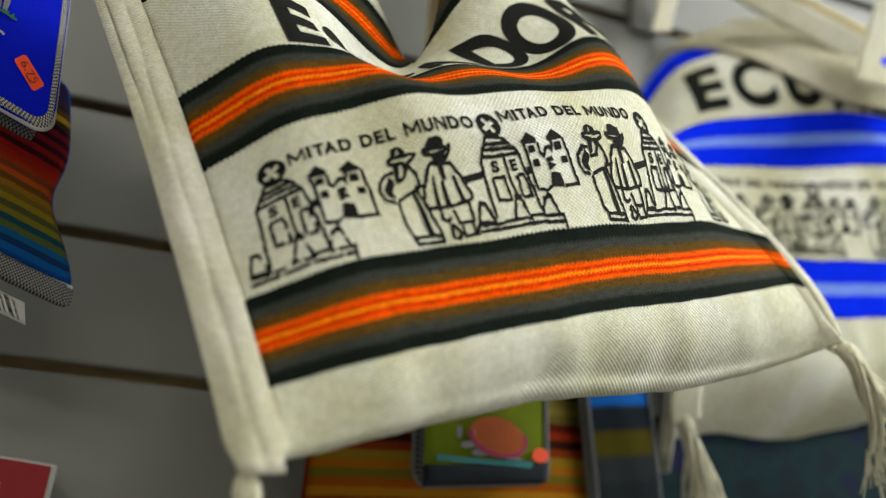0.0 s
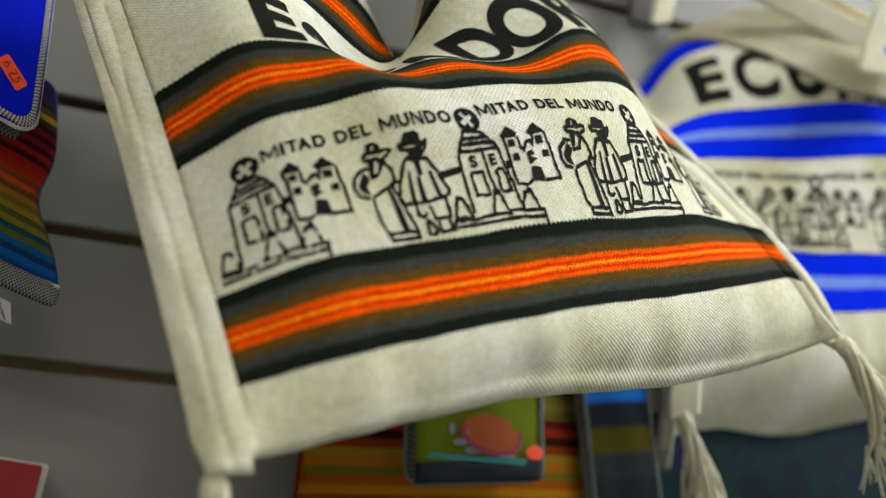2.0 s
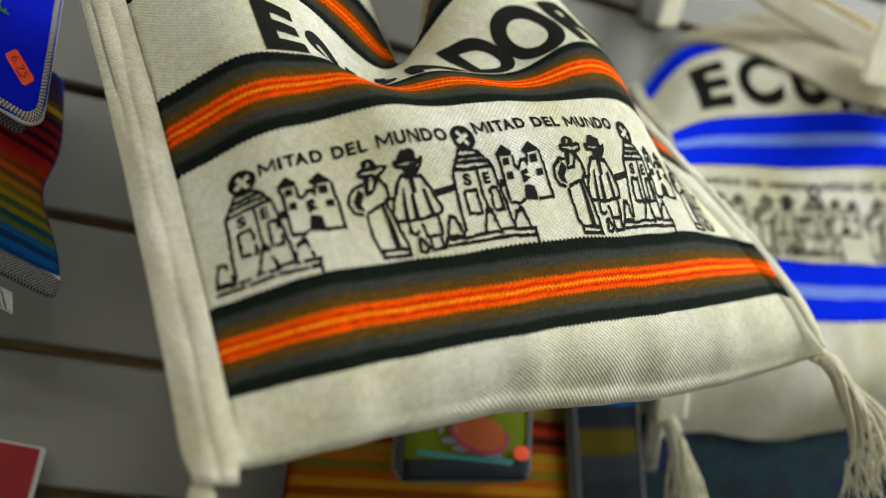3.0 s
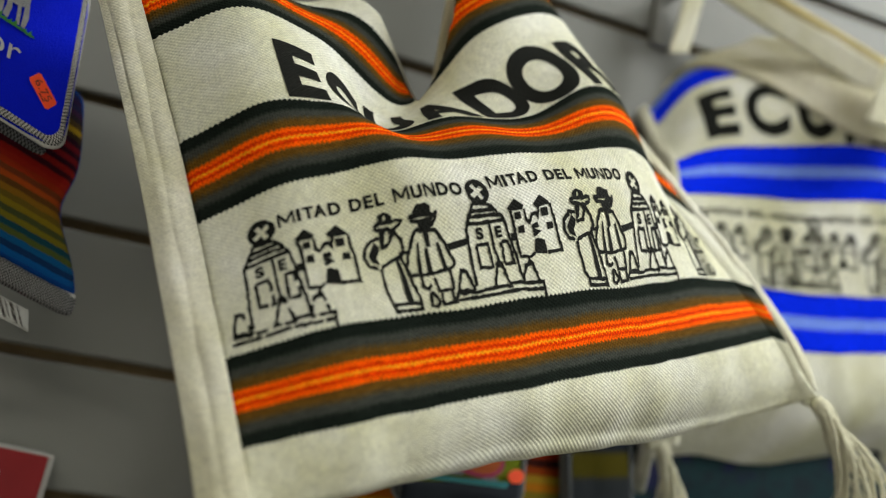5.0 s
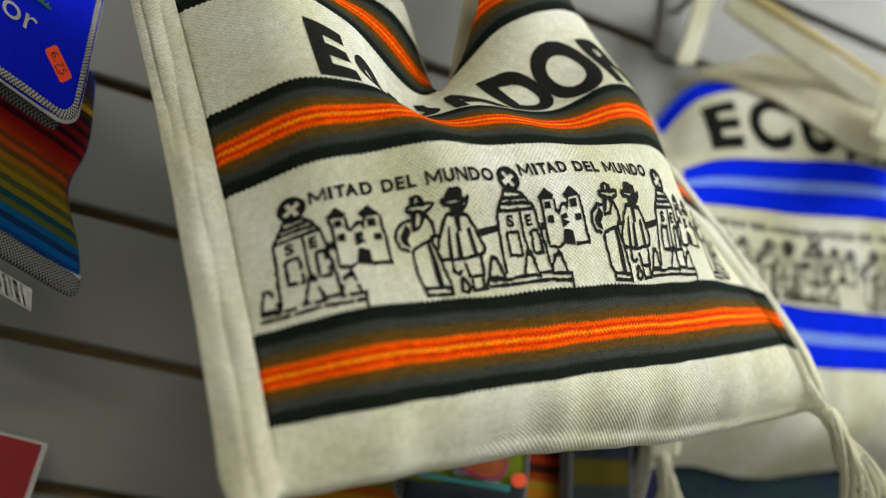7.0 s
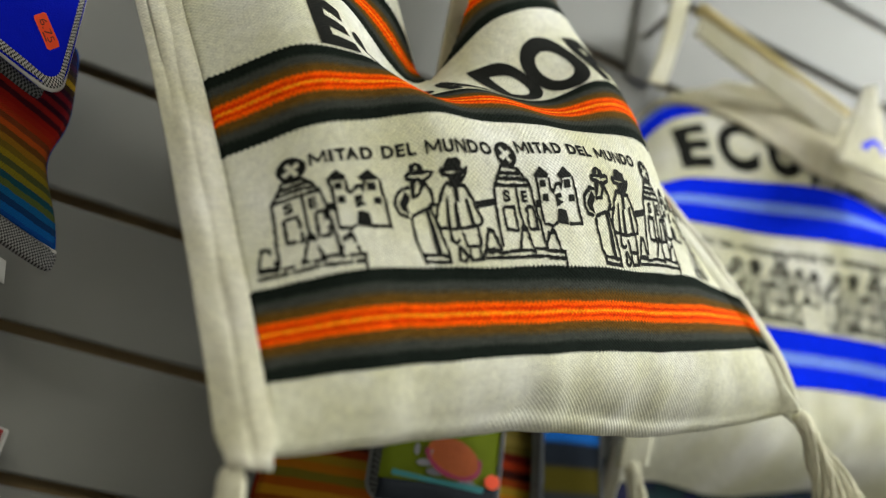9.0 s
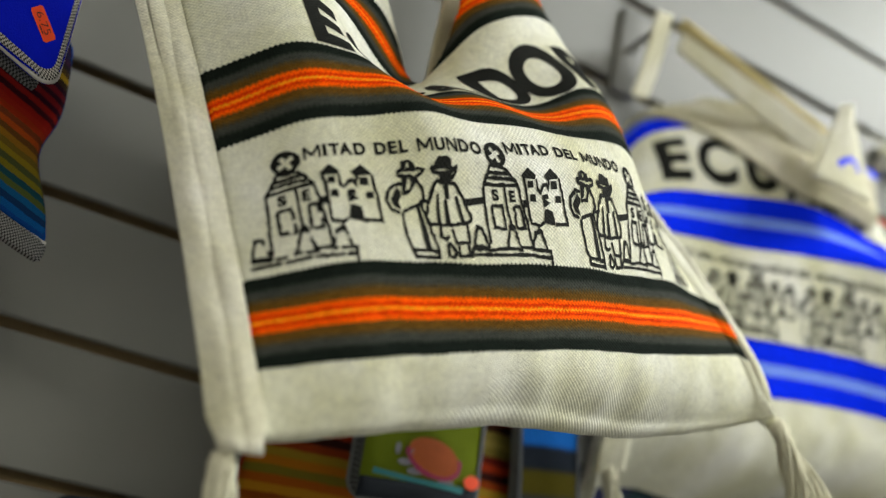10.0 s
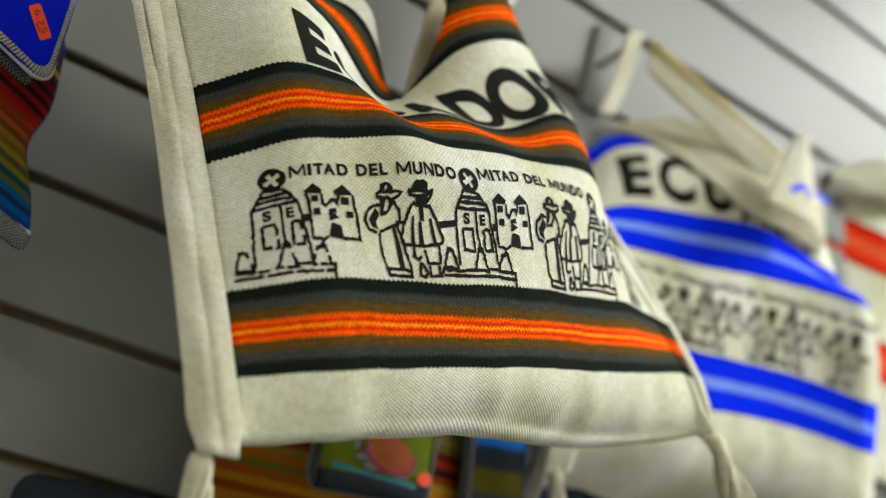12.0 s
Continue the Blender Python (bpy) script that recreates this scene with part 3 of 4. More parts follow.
def tote(name, cloth, material, label, top, low, globes, word_at, depth, strap_left, strap_right, letters=True, tassels=(), seed=1, strap_low=-0.006, turn=0.004, tall=0.0345, sag=0.0, back_top=0.0, side=None, gusset=None):
    """A woven tote: front, bottom fold, back, side straps, tassels, and what is woven into the front."""
    bag = root(name, label=label, category="tote bag", group="woven tote bags")
    w = cloth.width
    us = np.linspace(0, w, int(w / 0.0022))

    def sunk(u, h):
        # the hem sags toward its corners
        return h - sag * smooth_step((u - 0.06) / 0.24) * smooth_step((low + 0.023 - h) / 0.023)

    def girth(u):
        return turn * np.sin(math.pi * np.clip(u / w, 0, 1)) ** 0.4 + 0.002

    # the bottom turns under in one piece with the front, and the back rises behind

    def front(u, h):
        flat = cloth(cloth.seam(u, np.maximum(h, low)), sunk(u, np.maximum(h, low)))
        a = np.clip((low - h) / (math.pi * turn), 0, 1) * math.pi
        r = girth(u)
        return flat + np.outer(r * (1 - np.cos(a)), (0.1, 0.97, 0.05)) + np.outer(r * np.sin(a), (0.02, 0.12, -0.99))

    rows = np.concatenate([np.linspace(low - math.pi * turn, low, 16)[:-1], np.linspace(low, top, int((top - low) / 0.0022))])
    part("front_panel", sheet(front, us, rows, rise=lambda u, h: sunk(u, np.maximum(h, low)) - np.maximum(low - h, 0)), material, bag)

    def back(u, h):
        r = np.clip(u / w, 0, 1)
        d = 2 * girth(u) + depth * np.sin(math.pi * r) ** 0.7 * smooth_step((h - low) / 0.12)
        u = cloth.seam(u, h)
        edge = cloth(np.zeros_like(u), h) * (1 - r)[:, None] + cloth(cloth.seam(np.full_like(u, w), h), h) * r[:, None]
        mix = smooth_step((h - low) / 0.06)[:, None]
        return cloth(u, sunk(u, h)) * (1 - mix) + (edge * 0.4 + cloth(u, h) * 0.6) * mix + np.outer(d, (0, 1, 0))

    part("back_panel", sheet(lambda u, h: back(w - u, h), us[::2], np.linspace(low, back_top or top, 60)), cloth_plain, bag)
    strap(cloth, 0.0, strap_low, top + 0.01, strap_left, bag)
    strap(cloth, w - 0.004, strap_low, top + 0.01, strap_right, bag, piping=False, bulge=0.0022, material=side or cloth_plain, beyond=(0.0070, 0.0012, 0.001) if gusset else None)
    if gusset:     # the back of the bag has slipped down and shows past the front's edge
        def slipped(x, h):
            t = x / 0.018
            edge, at = np.full_like(h, w - 0.003), sunk(np.full_like(h, w), h) - t * (0.004 + 0.014 * smooth_step((h - 0.05) / 0.08))
            e = cloth(cloth.seam(edge, h), at) * (1 - t)[:, None] + cloth(edge, at) * t[:, None]
            return e + np.outer(t * (0.75 + 0.25 * smooth_step(h / 0.05)), (0.0105, -0.0005, 0.003)) + np.outer(np.sin(math.pi * np.clip(t, 0, 1)) * 0.0015, cloth.OUT)

        part("gusset", sheet(slipped, np.linspace(0, 0.018, 14), np.linspace(low - 0.004, top, 90)), gusset, bag)
    if letters:
        for ch, u, wide, *drop in word_at:
            words_on(cloth, ch, (u, 0.1572 + (drop[0] if drop else 0)), drop[1] if len(drop) > 1 else tall, wide, bag, "letter", weight=0.045)
    for i, (gu, gh, stretch, long, *drop) in enumerate(globes):
        picture(cloth, (gu, gh), stretch, bag, w - 0.004, rubbed=("plinth", "boulder", "door") if letters and i == 0 and gusset else ())
        if long:
            caption(cloth, "MITAD DEL MUNDO", (gu + 0.0072 * stretch, gh + (drop[0] if drop else 0.0008)), 0.0049, long, bag)
    for k, (at, way, length) in enumerate(tassels):
        tassel(at, way, length, bag, seed=seed + k)
    return bag


BIG_FOLDS = [  # out, up, centre, lean, width, start, rise, sideways
    (1.085, 1.608, 0.207, 0.094, 0.139, 0.012, 0.233, -0.419),
    (-0.974, -1.078, 0.584, -0.013, 0.219, 0.091, 0.114, 0.187),
    (0.613, 0.992, 0.499, 0.335, 0.176, 0.079, 0.135, -0.659),
    (0.461, 0.518, 0.688, -0.065, 0.252, -0.017, 0.164, -0.189),
    (-0.728, -1.020, 0.199, 0.030, 0.101, 0.029, 0.199, 0.333),
    (-0.507, -0.632, 0.323, -0.077, 0.101, 0.097, 0.092, 0.126),
]
SMALL_FOLDS = [
    (0.052, 0.138, 0.703, 0.613, 0.154, 0.034, 0.090, -0.070),
    (-0.020, 0.133, 0.084, 0.071, 0.235, 0.151, 0.136, 0.093),
    (0.199, 0.197, 0.375, 0.049, 0.275, -0.200, 0.130, 0.063),
    (-0.281, -0.449, 0.521, -0.332, 0.149, -0.019, 0.338, 0.293),
    (0.030, -0.305, 0.558, 0.243, 0.126, 0.112, 0.134, 0.316),
    (0.210, 0.231, 0.804, 0.244, 0.235, 0.098, 0.076, 0.045),
    (0.099, 0.066, 0.068, -0.053, 0.101, -0.049, 0.041, 0.003),
    (0.020, -0.003, 0.606, -0.245, 0.092, 0.140, 0.035, 0.100),
]
near_cloth = BagCloth(
    0.325,
    [(0.1319, -0.2742, 1.5734), (-0.2070, 0.3707, 0.8683), (-0.0131, 0.0386, 0.0118)],
    [(0.4386, -0.2378, 1.6732), (-0.6221, 0.3186, 0.8383), (0.0725, 0.1229, -0.0671), (-0.0146, -0.0210, 0.0131)],
    (-0.0494, 0.0598, -0.0152, -0.0195, 0.0665, 0.1435),
    BIG_FOLDS + SMALL_FOLDS, tuck=(0.008, 0.125, 0.032), curl=(0.028, 18.0),
    lap=((0.108, 0.118, 0.130, 0.138, 0.145, 0.151, 0.160, 0.170, 0.180, 0.190, 0.200, 0.215), (0.30, 0.262, 0.251, 0.240, 0.224, 0.207, 0.212, 0.217, 0.222, 0.228, 0.240, 0.30)))
blue_cloth = BagCloth(
    0.30,
    [(0.451, -0.1165, 1.6753), (-0.1118, -0.2145, 1.1527), (0.0608, 0.1861, -0.097)],
    [(0.7474, -0.1697, 1.7077), (-0.1642, 0.1152, 0.8475), (-0.1516, -0.4835, 0.3109), (0.0546, 0.1505, -0.0864)],
    (0.0643, 0.016, 0.0231, -0.0097, -0.1558, -0.1259),
    [
        (0.054, -0.054, 0.275, 0.013, 0.172, -0.400, 0.180, -0.111),
        (0.118, -0.028, 0.525, 0.097, 0.232, -0.400, 0.150, -0.133),
        (-0.480, -0.758, 1.037, -0.320, 0.306, 0.118, 0.036, 0.392),
    ], tuck=(0.10, 0.20, 0.085), curl=(0.012, 14.0), shoulder=(0.026, 0.055, 0.12, 0.10))
near = tote("tote_bag", near_cloth, cloth_orange, "cream woven cotton tote bag with orange and black stripes, hanging askew", 0.258, 0.003,
            [(0.0242, 0.1026, 1.0, 0.0840, -0.0009), (0.1231, 0.1026, 1.0, 0.0820), (0.2221, 0.1026, 1.0, 0)],
            [("E", 0.0500, 0.0215), ("C", 0.0765, 0.0270), ("U", 0.1080, 0.0260), ("A", 0.1365, 0.0300), ("D", 0.1680, 0.0290), ("O", 0.1960, 0.0400, -0.0010, 0.0385), ("R", 0.2380, 0.0260)], 0.02,
            (-0.0160, 0.0095, -0.002), (0.0100, -0.0015, 0.003),
            tassels=[((0.1215, -0.268, 1.5635), (0.20, 0, -1), 0.05), ((0.4515, -0.2370, 1.6625), (0.80, 0.05, -0.58), 0.050)], strap_low=-0.0055, turn=0.0062, sag=0.0110, back_top=0.185, gusset=cloth_orange)
blue = tote("tote_bag", blue_cloth, cloth_blue, "cream woven cotton tote bag with bright blue stripes and slumped mouth", 0.247, -0.057,
            [(0.012, 0.1031, 1.0, 0.080), (0.105, 0.1031, 1.0, 0.080), (0.198, 0.1031, 1.0, 0.080)],
            [("E", 0.024, 0.0260, 0.008), ("C", 0.057, 0.0340, 0.006), ("U", 0.098, 0.0300, 0.003), ("A", 0.132, 0.0285), ("D", 0.163, 0.0285), ("O", 0.190, 0.0285)], 0.015,
            (-0.004, 0.009, -0.001), (0.030, 0.002, 0.004), tassels=[((0.4500, -0.119, 1.634), (0.42, 0, -0.9), 0.060)], seed=5, strap_low=-0.052, turn=0.005, tall=0.046, side=cloth_blue)
red_cloth = BagCloth(
    0.28,
    [(0.798, -0.100, 1.793), (-0.25, 0.06, 1.12), (0.0, 0.0, 0.0)],
    [(1.051, -0.120, 1.833), (-0.30, 0.06, 1.06), (0.0, 0.0, 0.0), (0.0, 0.0, 0.0)],
    (0.0, 0.0, 0.0, 0.0, 0.25, 0.0),
    [(0.15, 0.0, 0.25, 0.0, 0.15, 0.05, 0.15, 0.0), (-0.12, 0.0, 0.55, 0.05, 0.10, 0.08, 0.12, 0.0)])
third = tote("tote_bag", red_cloth, cloth_red, "cream woven cotton tote bag with red stripes on a hook", 0.20, -0.05, [], [], 0.015,
             (-0.012, 0.012, -0.002), (0.010, 0.012, 0.0), letters=False, seed=9)


def roll(path, radii, material, parent, name, wrinkle=0.0015, squash=0.8):
    """A slumped, rolled length of cloth along a path."""
    pts = np.array(path, float)
    s = np.concatenate([[0], np.cumsum(np.linalg.norm(np.diff(pts, axis=0), axis=1))])
    axis = (pts[-1] - pts[0]) / np.linalg.norm(pts[-1] - pts[0])
    a = np.cross(axis, (0, 0, 1.0))
    a /= np.linalg.norm(a)
    b = np.cross(a, axis)
    rmid = float(np.mean(radii))

    def place(u, h):
        c = np.stack([np.interp(u, s, pts[:, i]) for i in range(3)], 1)
        r = np.interp(u, s, radii)
        w = h / rmid + 2.2 * u / s[-1]
        r = r * (1 + 0.10 * np.sin(3 * w + 30 * u) + 0.05 * np.sin(7 * w - 60 * u)) + wrinkle * np.sin(90 * u + 2 * w)
        t = h / rmid
        return c + np.outer(r * np.cos(t) * squash, a) + np.outer(r * np.sin(t), b)

    return part(name, sheet(place, np.linspace(0, s[-1], 60), np.linspace(2 * math.pi * rmid, 0, 40), 0.001), material, parent)


# cloth for the strap's top edge, its yellowish shade put into the colour
cloth_edge_shade = woven("cloth_edge_shade", base=(0.48, 0.40, 0.19), relief=0.0003)

# the first bag's straps meet on a hook above
zs = peg(0.285, -0.17, 2.14)
for h, u in ((0.262, 0.0), (0.262, 0.335)):
    start = near_cloth(np.array([u]), np.array([h]))[0] + np.array((-0.006 if u == 0 else 0.006, 0.004, 0))
    part("handle", ribbon(bend(start, (0.285, -0.165, zs + 0.005), (-0.05 if u == 0 else 0.03, 0, 0), 14), 0.024, (0.75, 0.6, 0.1)), cloth_strap, near)
# the back strap's shade is put into its darker, browner colour
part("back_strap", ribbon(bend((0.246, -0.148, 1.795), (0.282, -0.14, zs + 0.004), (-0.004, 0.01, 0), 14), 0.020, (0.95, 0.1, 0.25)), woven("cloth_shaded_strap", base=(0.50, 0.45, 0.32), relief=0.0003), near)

# the second bag's mouth has slumped forward; its straps meet on a hook
hook = root("display_hook", label="grey steel display hook fixed in the slat wall", category="hook", group="display hooks")
bm = box(bmesh.new(), -0.0115, 0.0115, -0.004, 0.004, -0.038, 0.036, 0.0015)
bm.transform(Matrix.Translation((0.4666, -0.0565, 1.963)) @ Matrix.Rotation(radians(-8.36), 4, "Z"))
part("plate", bm, hook_paint, hook)
part("prong", tube(bmesh.new(), bend((0.4666, -0.058, 1.963), (0.462, -0.097, 1.972), (0, 0, 0.002), 10), 0.0028, 10), hook_paint, hook)


def slumped(u, h):
    """The mouth of the bag sags forward over the front; h runs over the sag."""
    f = np.clip(h / 0.06, 0, 1)
    low = 0.258 - 0.098 * smooth_step((u - 0.005) / 0.145)
    high = 0.332 - 0.082 * smooth_step(u / 0.16)
    a = blue_cloth(u, low) + np.array((0.0, -0.003, 0.0))
    b = blue_cloth(u, high) + np.array((0.0, -0.005, 0.0))
    out = (0.013 + 0.005 * smooth_step(u / 0.15)) * np.sin(math.pi * np.clip(0.04 + 0.80 * f, 0, 1)) + 0.0025 * np.sin(10 * f + 30 * u) * np.sin(math.pi * f)
    return a + (b - a) * f[:, None] + np.outer(out, (0.0, -0.95, -0.25))


part("slumped_mouth", sheet(slumped, np.linspace(0.002, 0.212, 90), np.linspace(0, 0.06, 30), 0.002), woven("cloth_mouth", base=(0.50, 0.475, 0.35), relief=0.0003), blue)
top = (0.457, -0.098, 1.979)
part("handle", ribbon(bend(top, (0.4505, -0.092, 1.906), (0.002, 0, 0), 14), 0.022, (0.9, 0.15, 0.35)), cloth_strap, blue)
part("strap_end", ribbon(bend((0.4560, -0.119, 1.668), (0.4500, -0.1180, 1.634), (-0.004, -0.002, 0), 14), 0.022, (0.9, -0.25, 0.25), 0.004), cloth_plain, blue)
part("handle", ribbon(bend((0.477, -0.1, 1.967), (0.596, -0.145, 1.918), (0, 0, -0.001), 14), 0.022, (0.05, -0.25, 1.0)), cloth_strap, blue)
part("strap_edge", tube(bmesh.new(), bend((0.475, -0.1, 1.978), (0.6, -0.145, 1.931), (0, 0, 0), 14), 0.0055, 10), cloth_edge_shade, blue)
ear = BagCloth(0.045, [(0.537, -0.183, 1.862), (0.42, 0.03, 1.0), (0.0, 0.0, 0.0)], [(0.614, -0.180, 1.874), (-0.40, 0.05, 1.0), (0.0, 0.0, 0.0), (0.0, 0.0, 0.0)], (0, 0, 0, 0, 0.06, 0), [])
part("folded_corner", sheet(ear, np.linspace(0, 0.045, 14), np.linspace(0, 0.070, 20)), cloth_plain, blue)
part("corner_stripe", lay(stroke(bmesh.new(), arc(0.024, 0.014, 0.010, 0.011, 20, 165, 14), 0.0045), ear, ear.normal), plain("blue_thread", DEEP, 0.85, 0.15, 80.0), blue)

# the third bag
zs = peg(0.90, -0.10, 2.38)
roll([(0.746, -0.095, 1.985), (0.796, -0.120, 2.005), (0.866, -0.125, 2.010), (0.946, -0.120, 2.015)], [0.010, 0.022, 0.024, 0.016], cloth_plain, third, "rolled_mouth")
for x in (0.860, 0.996):
    part("handle", ribbon(bend((x, -0.10, 1.99), (0.90, -0.098, zs + 0.004), (0.02 if x > 0.9 else 0.01, 0, 0), 14), 0.026, (0.8, 0.5, 0.1)), cloth_strap, third)


# ---- small goods ----
class Plane:
    """A tilted flat cloth: corner, direction across, direction up, with a pillow bulge toward the room."""

    def __init__(self, corner, across, up, width, height, puff=0.006, edge=None):
        self.o, self.x, self.y = np.array(corner, float), np.array(across, float), np.array(up, float)
        self.x, self.y = self.x / np.linalg.norm(self.x), self.y / np.linalg.norm(self.y)
        self.n = np.cross(self.x, self.y)
        self.n = self.n / np.linalg.norm(self.n)
        if self.n[1] > 0:
            self.n = -self.n
        self.w, self.h, self.puff, self.side = width, height, puff, edge

    def __call__(self, u, h):
        u, h = np.asarray(u, float), np.asarray(h, float)
        a, b = np.clip(u / self.w, 0, 1), np.clip(h / self.h, 0, 1)
        swell = self.puff * (np.sin(math.pi * a) * np.sin(math.pi * b)) ** 0.35 * (1 + 0.12 * np.sin(9 * a + 4 * b))
        shift = self.side(h) * (1 - a) if self.side else 0 * h
        return self.o + np.outer(u + shift, self.x) + np.outer(h, self.y) + np.outer(swell, self.n)

    def normal(self, u, h):
        return np.repeat(self.n[None], len(np.atleast_1d(u)), 0)


def cloth_stripes(name, stops, height, speckle=0.25):
    """Serape cloth: many coloured stripes up its height."""
    n = Nodes(name)
    u, h = n.uv()
    coords = n.coords("UV")
    fine = n.noise(coords, 1400.0, 2.0)
    wob = n.math("MULTIPLY_ADD", n.noise(coords, 90.0, 2.0), 0.0016, -0.0008)
    f = n.math("DIVIDE", n.math("ADD", n.math("ADD", h, wob), n.math("MULTIPLY_ADD", fine, 0.0016, -0.0008)), height)
    high = weave_height(n, u, h, 0.0012, 0.0014)
    shade = n.math("MULTIPLY_ADD", high, 0.5, n.math("MULTIPLY_ADD", fine, speckle * 2, 0.75 - speckle))
    n.bump(high, 0.0004)
    return n.finish(n.mix(1.0, n.ramp(f, stops, "CONSTANT" if len(stops) > 30 else "LINEAR"), n.mix(0.0, shade, shade), "MULTIPLY"), 0.9, 0.0, 0.08)


def banded(cols, blur=0.12):
    """Colour stops for equal stripes from the bottom up."""
    out, n = [], len(cols)
    for i, c in enumerate(cols):
        out += [((i + blur) / n, c), ((i + 1 - blur) / n, c)]
    return out


def zip_tape(name, scale=0.0010, pale=(0.50, 0.49, 0.47)):
    n = Nodes(name)
    u, h = n.uv()
    odd = n.math("MODULO", n.math("ADD", n.math("FLOOR", n.math("DIVIDE", u, scale)), n.math("FLOOR", n.math("DIVIDE", h, scale))), 2.0)
    return n.finish(n.mix(n.math("ABSOLUTE", odd), pale, (0.02, 0.02, 0.022)), 0.6)


BLUE = (0.002, 0.011, 0.60)
blue_felt = plain("blue_felt", BLUE, 0.9, 0.18, 60.0, 0.0006, 0.1)
tape = zip_tape("zip_tape")
piping_white = plain("piping_white", (0.55, 0.54, 0.52), 0.8, 0.15, 90.0, 0.0003)
piping_grey = plain("piping_grey", (0.16, 0.17, 0.165), 0.8, 0.15, 90.0, 0.0003)
thread_white = plain("thread_white", (0.72, 0.71, 0.69), 0.7, 0.2, 300.0, 0.0006)
thread_grey = plain("thread_grey", (0.30, 0.30, 0.32), 0.7, 0.4, 300.0, 0.0006)
thread_green = plain("thread_green", (0.03, 0.22, 0.04), 0.7, 0.3, 300.0, 0.0006)
paper_orange = plain("paper_orange", (1.0, 0.085, 0.012), 0.6, 0.04, 60.0)
pen = plain("pen", (0.03, 0.012, 0.01), 0.6)
card_white = plain("card_white", (0.48, 0.48, 0.46), 0.7, 0.05, 40.0)
card_red = plain("card_red", (0.24, 0.006, 0.010), 0.55, 0.2, 50.0)
dark_cloth = plain("dark_cloth", (0.012, 0.018, 0.028), 0.85, 0.4, 50.0, 0.0005)


def rounded(w, h, r, n=8):
    pts = []
    for cx, cy, a in ((w - r, r, -90), (w - r, h - r, 0), (r, h - r, 90), (r, r, 180)):
        pts += arc(cx, cy, r, r, a, a + 90, n)
    full = []
    for a, b in zip(pts, pts[1:] + pts[:1]):
        m = max(1, int(math.dist(a, b) / 0.006))
        full += [(a[0] + (b[0] - a[0]) * i / m, a[1] + (b[1] - a[1]) * i / m) for i in range(m)]
    return full


def pouch(name, plane, material, label, depth=0.010, corner=0.008, zipper=None, group="", edging=None):
    """A stuffed pouch: a padded front with rounded corners, a back, a piped rim."""
    ob = root(name, label=label, category="pouch", group=group)
    w, h = plane.w, plane.h
    outline = rounded(w, h, corner)

    def inset(u, v):
        # squares the grid into the rounded outline
        a, b = 2 * u / w - 1, 2 * v / h - 1
        k = corner / min(w, h) * 1.1
        return (a * np.sqrt(np.maximum(0, 1 - k * b ** 8 * np.abs(a) ** 3)) + 1) * w / 2, (b * np.sqrt(np.maximum(0, 1 - k * a ** 8 * np.abs(b) ** 3)) + 1) * h / 2

    def front(u, v):
        x, y = inset(u, v)
        return plane(x, y)

    def rear(u, v):
        x, y = inset(w - u, v)
        flat = plane(x, y)
        a, b = np.clip(x / w, 0, 1), np.clip(y / h, 0, 1)
        d = np.abs(np.sin(math.pi * a) * np.sin(math.pi * b)) ** 0.35
        return flat - np.outer(d * (depth + plane.puff) + 0.002, plane.n)

    sides = 1 if plane.x[0] > 0 else -1
    order = np.linspace(0, w, 40) if sides > 0 else np.linspace(w, 0, 40)
    part("front_panel", sheet(front, order, np.linspace(0, h, 36), 0.0008), material, ob)
    part("back_panel", sheet(rear, order, np.linspace(0, h, 20), 0.0008), material, ob)
    rim = np.array(outline)
    P = plane(rim[:, 0], rim[:, 1]) - plane.n * 0.001
    part("piping", tube(bmesh.new(), list(P.tolist()) + [P[0].tolist()], 0.0015, 6), edging or (piping_white if zipper else material), ob)
    if zipper:
        bm = bmesh.new()
        layer = bm.loops.layers.uv.new("UVMap")
        run = np.concatenate([[0], np.cumsum(np.linalg.norm(np.diff(np.vstack([rim, rim[:1]]), axis=0), axis=1))])
        rings, heights = [], (0.0057, 0.0046, 0.0032, 0.0016, 0.0)
        for inset_by, lift in ((0.0, -0.002), (0.0, 0.0010), (0.0012, 0.0013), (0.0024, 0.0013), (0.0036, 0.0010)):
            q = (rim - (w / 2, h / 2)) * ((w - 2 * inset_by) / w, (h - 2 * inset_by) / h) + (w / 2, h / 2)
            rings.append([bm.verts.new(p) for p in (plane(q[:, 0], q[:, 1]) + plane.n * lift).tolist()])
        for (A, B), (va, vb) in zip(zip(rings, rings[1:]), zip(heights, heights[1:])):
            for i in range(len(A)):
                j = (i + 1) % len(A)
                f = bm.faces.new((A[i], A[j], B[j], B[i]))
                for loop, uv in zip(f.loops, ((run[i], va), (run[i + 1], va), (run[i + 1], vb), (run[i], vb))):
                    loop[layer].uv = uv
        part("zipper", bm, zipper, ob, "black and white woven zip tape")
    return ob


def on_plane(plane, bm, material, parent, name, lift=0.0005, label=""):
    return part(name, lay(bm, plane, plane.normal, lift, 0.004), material, parent, label)


# blue embroidered purse and the striped pouch under it
purse_plane = Plane((0.0775, -0.0655, 1.7335), (-0.955, 0.0, 0.33), (-0.03, 0.12, 0.99), 0.115, 0.098, 0.005)


def mirrored(plane):
    """The same cloth with u counted the way writing runs."""
    p = Plane(plane.o + plane.x * plane.w, -plane.x, plane.y, plane.w, plane.h, plane.puff)
    return p


